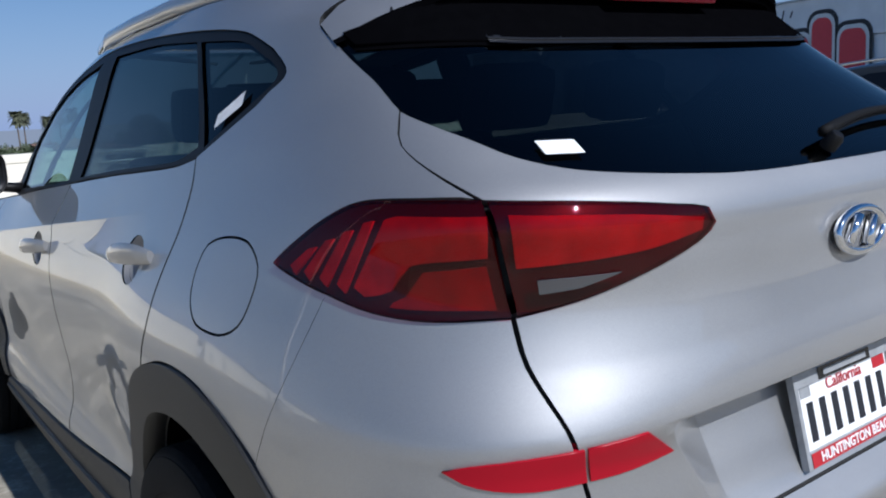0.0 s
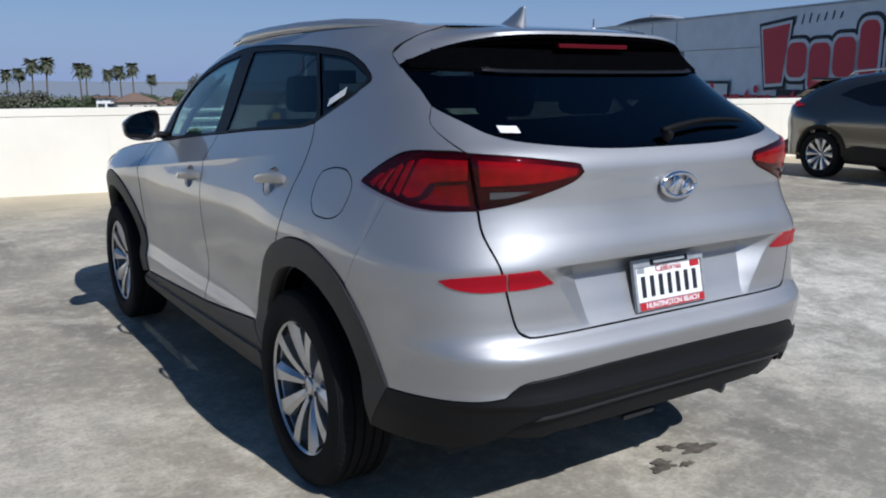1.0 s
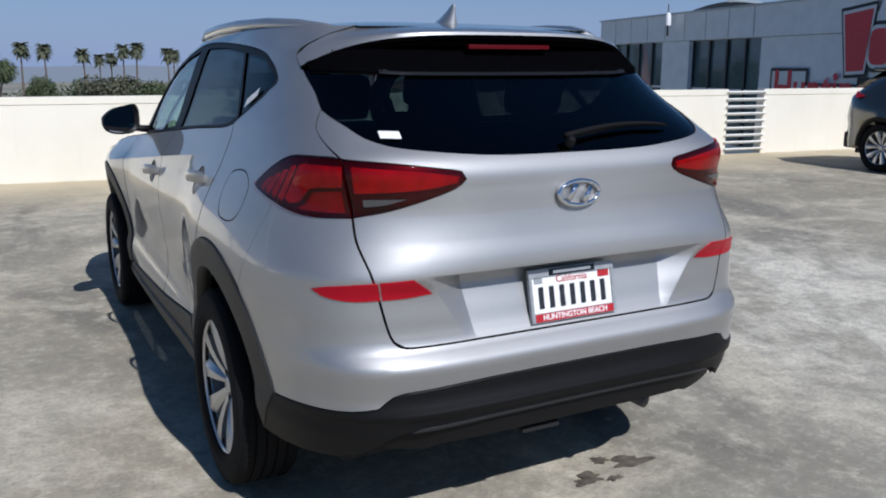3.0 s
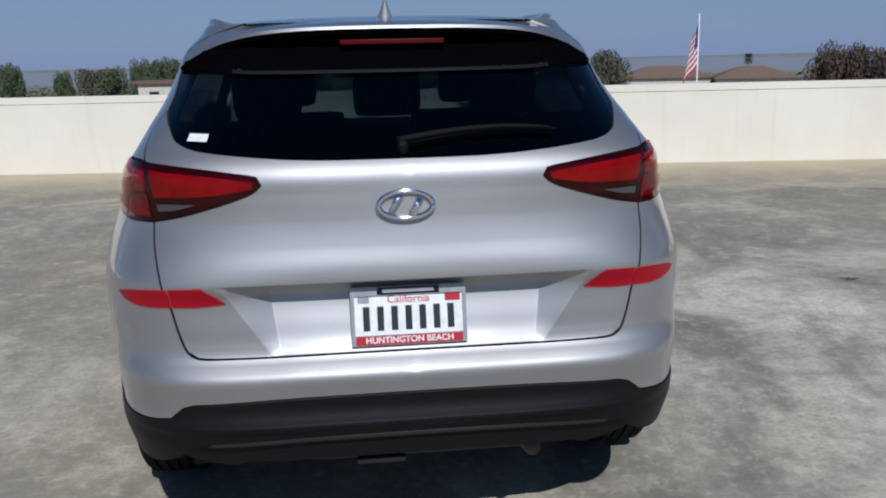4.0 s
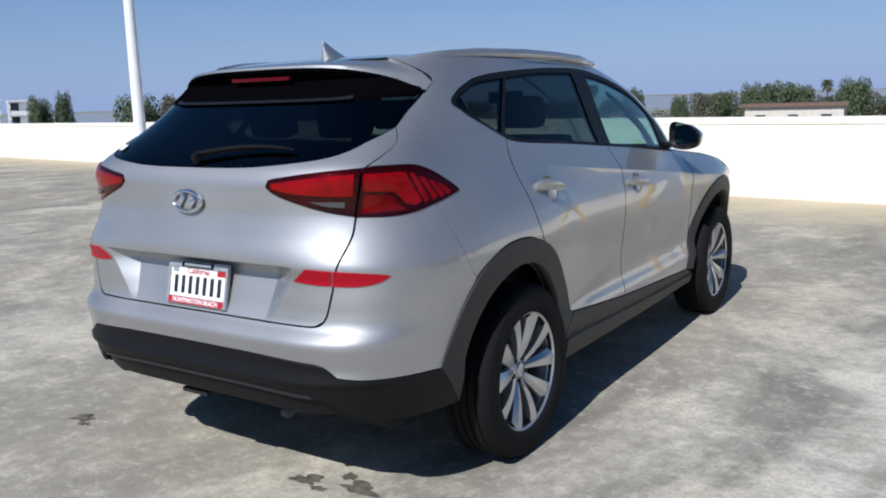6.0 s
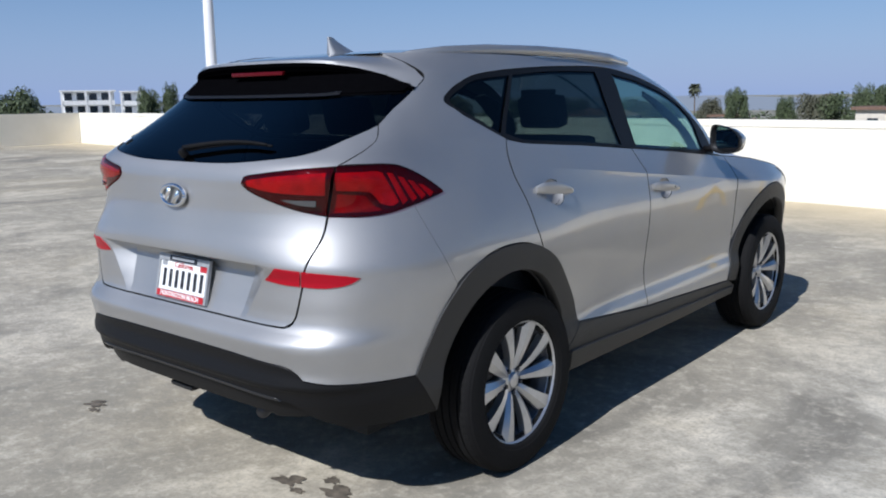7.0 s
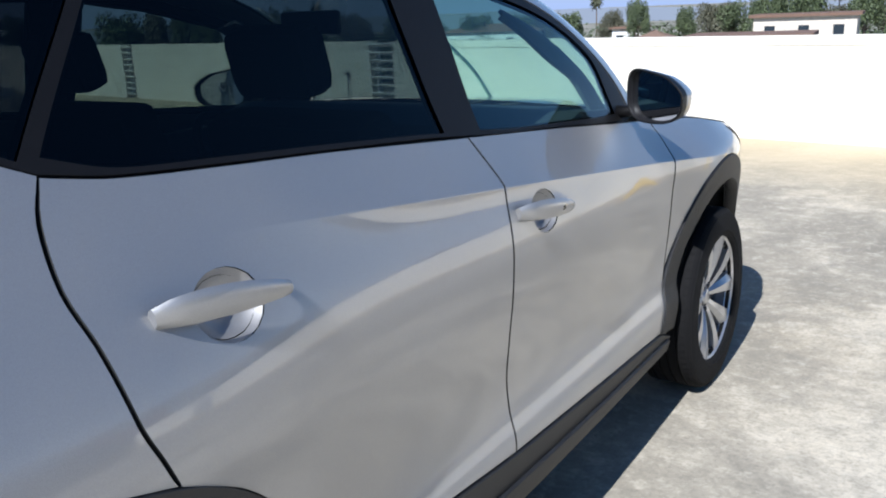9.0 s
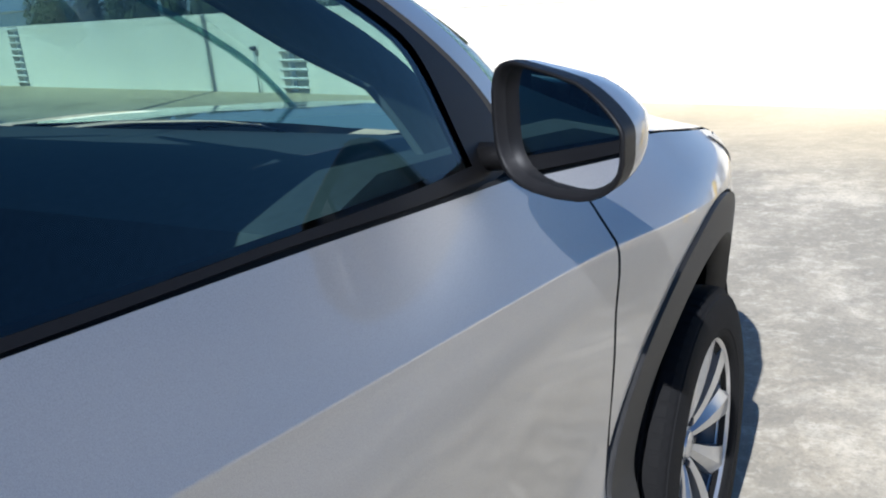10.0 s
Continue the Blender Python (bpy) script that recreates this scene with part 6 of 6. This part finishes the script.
# apartment blocks far to the west
for az, w, el in ((-61.8, 11, .72), (-59.2, 5, .66)):
    dist = 210
    root = tagged(new("apartment_building"), "white apartment block with open walkways", "building", group="apartment blocks")
    x, y = at(az, dist)
    root.matrix_basis = Matrix.Translation((x, y, GROUND)) @ Matrix.Rotation(radians(-az), 4, "Z")
    top = height(el, dist) - GROUND
    box("wall", -w / 2, w / 2, 0, 9, 0, top - .3, panel_grey, root)
    box("roof", -w / 2 - .4, w / 2 + .4, -1.6, 9.4, top - .28, top, stucco_white, root)
    for f in range(4):
        z = top - 3.0 - 2.9 * f
        box("balcony", -w / 2, w / 2, -1.5, -.02, z - .25, z + .75, stucco_white, root)
        for i in range(int(w / 2.6)):
            xx = -w / 2 + 1.3 + i * 2.6
            box("window", xx - .8, xx + .8, -.06, -.005, z + .8, z + 2.4, pane_dark, root)
    for i in range(int(w / 5) + 1):
        box("column", -w / 2 + i * 5 - .2, -w / 2 + i * 5 + .2, -1.6, -1.52, 0, top - .3, stucco_white, root)


# ---- the dealership building with its painted sign ----
OFFICE = Matrix.Translation((29.77, 36.76, 0)) @ Matrix.Rotation(math.atan2(-.973, -.231), 4, "Z")
office = tagged(new("office_building"), "grey panel-clad showroom building with large windows and a painted sign", "building")
office.matrix_basis = OFFICE
ROOF = 3.81


def office_box(name, s0, s1, d0, d1, z0, z1, mat, parent=office, label=""):
    return box(name, s0, s1, d0, d1, z0, z1, mat, parent, label=label)


# facade coordinates: s along the front from its far corner, d behind the front
WINDOWS = [(1.35, 7.0), (9.5, 15.0)]
HEAD = 2.55
office_box("wall", 0, 60, .35, 22, GROUND, ROOF - .1, panel_grey)
spans = [0] + [v for w in WINDOWS for v in w] + [60]
for a, b in zip(spans[::2], spans[1::2]):
    office_box("wall_panel", a, b, 0, .349, GROUND, HEAD, panel_grey)
office_box("fascia", 0, 15.5, -.04, .349, HEAD + .02, ROOF, panel_grey)
office_box("sign_wall", 15.52, 60, -.06, .349, HEAD + .02, ROOF, panel_grey)
for k in range(9):
    office_box("panel_joint", .05 + k * 1.8, .075 + k * 1.8, -.046, -.041, HEAD + .04, ROOF - .03, black_print)
office_box("roof_edge", -.1, 60, -.12, .4, ROOF + .004, ROOF + .07, galvanised)
for a, b in WINDOWS:
    win = office_box("window", a, b, .30, .34, HEAD - 4.5, HEAD - .01, showroom_glass)
    n = 3 if b - a < 5 else 4
    for i in range(n + 1):
        x = a + (b - a) * i / n
        office_box("mullion", max(a, x - .06), min(b, x + .06), .20, .295, HEAD - 4.5, HEAD - .015, steel_dark, win)
    office_box("transom", a, b, .21, .29, HEAD - 2.2, HEAD - 2.1, slat_paint, win)
p = tube("flood_lamp", [(8.3, -.5, ROOF - 1.0), (8.3, -.5, ROOF - .3), (8.3, -.5, ROOF + .45)], [.05, .05, .025], steel_dark, office)
lathe("lamp_can", [(0, .0), (.14, .02), (.14, .45), (.09, .6), (0, .62)], pole_white, p, steps=14, place=Matrix.Translation((8.3, -.5, ROOF - .55)))
mast = tube("lamp_mast", [(21.8, 3.0, ROOF - .1), (21.8, 3.0, ROOF + 1.6)], [.07, .05], pole_white, office)
for k in (-1, 1):
    box("lamp_head", 21.8 + k * .18, 21.8 + k * .75, 2.85, 3.15, ROOF + 1.55, ROOF + 1.66, pole_white, mast, bevel=.03)
# a low curved skylight with a white kerb
bm = bmesh.new()
arch = [[bm.verts.new((6.6 + .45 * i, d, ROOF + .02 + .42 * math.sin(math.pi * (i + .6) / 17))) for d in (1.2, 4.0)] for i in range(17)]
for i in range(16):
    bm.faces.new((arch[i][0], arch[i + 1][0], arch[i + 1][1], arch[i][1]))
bm.faces.new([q[0] for q in arch])
bmesh.ops.recalc_face_normals(bm, faces=bm.faces)
skylight = part("skylight", bm, steel_dark, office, "dark curved skylight", smooth=True)
tube("skylight_rib", [(6.6 + .45 * i, 1.15, ROOF + .05 + .42 * math.sin(math.pi * (i + .6) / 17)) for i in range(9, 17)], .05, pole_white, skylight)

# the sign: dark-edged white plate with plain red blocks for the brand, the town's name below
sign = tagged(new("painted_sign"), "red, white and navy sign painted on the showroom wall", "sign")
sign.matrix_basis = OFFICE @ Matrix.Translation((4.32, -.07, -.17)) @ Matrix.Diagonal((.81, 1, .94, 1))


def plate(loop, mat, d, parent, name):
    """A flat painted shape on the wall; d: how far in front."""
    bm = bmesh.new()
    back_v = [bm.verts.new((x, -d + .008, z)) for x, z in loop]
    front_v = [bm.verts.new((x, -d, z)) for x, z in loop]
    bm.faces.new(front_v)
    for i in range(len(loop)):
        j = (i + 1) % len(loop)
        bm.faces.new((front_v[i], front_v[j], back_v[j], back_v[i]))
    bmesh.ops.recalc_face_normals(bm, faces=bm.faces)
    return part(name, bm, mat, parent)


def grow(loop, g):
    cx, cz = sum(p[0] for p in loop) / len(loop), sum(p[1] for p in loop) / len(loop)
    w = max(abs(p[0] - cx) for p in loop)
    h = max(abs(p[1] - cz) for p in loop)
    return [(cx + (x - cx) * (1 + g / w), cz + (z - cz) * (1 + g / h)) for x, z in loop]


def rounded(x0, x1, z0, z1, n=5, r=.35):
    pts = []
    for cx, cz, a0 in ((x1 - r, z1 - r, 0), (x0 + r, z1 - r, 90), (x0 + r, z0 + r, 180), (x1 - r, z0 + r, 270)):
        pts += [(cx + r * math.cos(radians(a0 + 90 * i / n)), cz + r * math.sin(radians(a0 + 90 * i / n))) for i in range(n + 1)]
    return pts


sign_red = make_plain("sign_red", (.74, .05, .07), .5)
blocks = [[(19.1, 3.55), (20.8, 3.70), (20.5, 1.55), (19.5, 1.5)]]
for i, (w, z0, z1) in enumerate(((1.15, 1.75, 3.0), (1.15, 1.25, 2.95), (1.15, 1.75, 3.1), (.95, 1.75, 3.6), (1.15, 1.75, 3.15))):
    x = 20.75 + i * 1.3
    blocks.append(rounded(x, x + w, z0, z1))
for loop in blocks:
    plate(grow(loop, .26), black_print, .012, sign, "sign_shadow")
    plate(grow(loop, .13), white_paint, .024, sign, "sign_edge")
    plate(loop, sign_red, .036, sign, "sign_block")
for i in range(7):
    x = 21.0 + i * .42
    plate([(x, 3.62 + .02 * i), (x + .06, 3.62 + .02 * i), (x + .16, 3.95 + .03 * (i % 3)), (x + .10, 3.95 + .03 * (i % 3))], black_print, .012, sign, "sign_stroke")
plate([(14.25, 1.62), (17.0, 1.62), (17.0, 1.05), (20.2, 1.05), (20.2, 1.3), (27, 1.3), (27, -.6), (14.25, -.6)], black_print, .010, sign, "sign_shadow")
plate([(14.40, 1.50), (16.88, 1.50), (16.88, .95), (27, .95), (27, -.6), (14.40, -.6)], white_paint, .022, sign, "sign_edge")
def letter_mesh(words):
    txt = bpy.data.curves.new("town_name", "FONT")
    txt.body, txt.size, txt.extrude, txt.offset = words, 2.0, .006, .04
    made = new("tmp_text", txt)
    bpy.context.view_layer.update()
    me = bpy.data.meshes.new_from_object(made.evaluated_get(bpy.context.evaluated_depsgraph_get()))
    bpy.data.objects.remove(made)
    me.materials.clear()
    me.materials.append(sign_red)
    return me, max(v.co.x for v in me.vertices)


TOWN = "Huntington Beach"
for i, ch in enumerate(TOWN):
    if ch == " ":
        continue
    me, alone = letter_mesh(ch)
    _, reach = letter_mesh(TOWN[:i + 1])
    letter = new("sign_letter", me)
    letter.parent = sign
    letter.matrix_basis = Matrix.Translation((14.55 + reach - alone, -.034, .14)) @ Matrix.Rotation(radians(90), 4, "X")

# flag on its pole
flag = tagged(new("flag"), "striped flag with a blue canton hanging from a white pole", "flag")
fx, fy = at(22.6, 62, (-.1, -3.1))
flag.matrix_basis = Matrix.Translation((fx, fy, GROUND))
top = height(2.45, 62) - GROUND
tube("pole", [(0, 0, 0), (0, 0, top)], [.07, .04], pole_white, flag)
flag_red, flag_white, flag_blue = (make_plain("flag_" + n, c, .8) for n, c in (("red", (.45, .03, .04)), ("white", (.75, .75, .75)), ("blue", (.03, .045, .14))))
drop, fly = 2.9, 2.0


def cloth(s, h):
    """The hanging cloth: s away from the pole, h down from the top."""
    x = -s * fly * (.22 + .30 * h)
    return (x, .12 * math.sin(s * 9 + h * 2) * s, top - .6 - h * drop - s * 1.15)


for i in range(13):
    verts, faces = [], []
    for k in range(13):
        for h in (i / 13, (i + 1) / 13):
            verts.append(cloth(k / 12, h))
    faces = [(2 * k, 2 * k + 1, 2 * k + 3, 2 * k + 2) for k in range(12) if not (i < 7 and k < 5)]
    mesh_ob("stripe", verts, faces, flag_red if i % 2 == 0 else flag_white, flag)
verts = [cloth(k / 12, h * 7 / 13 / 4) for k in range(6) for h in range(5)]
mesh_ob("canton", verts, [(5 * k + j, 5 * k + j + 1, 5 * k + j + 6, 5 * k + j + 5) for k in range(5) for j in range(4)], flag_blue, flag)
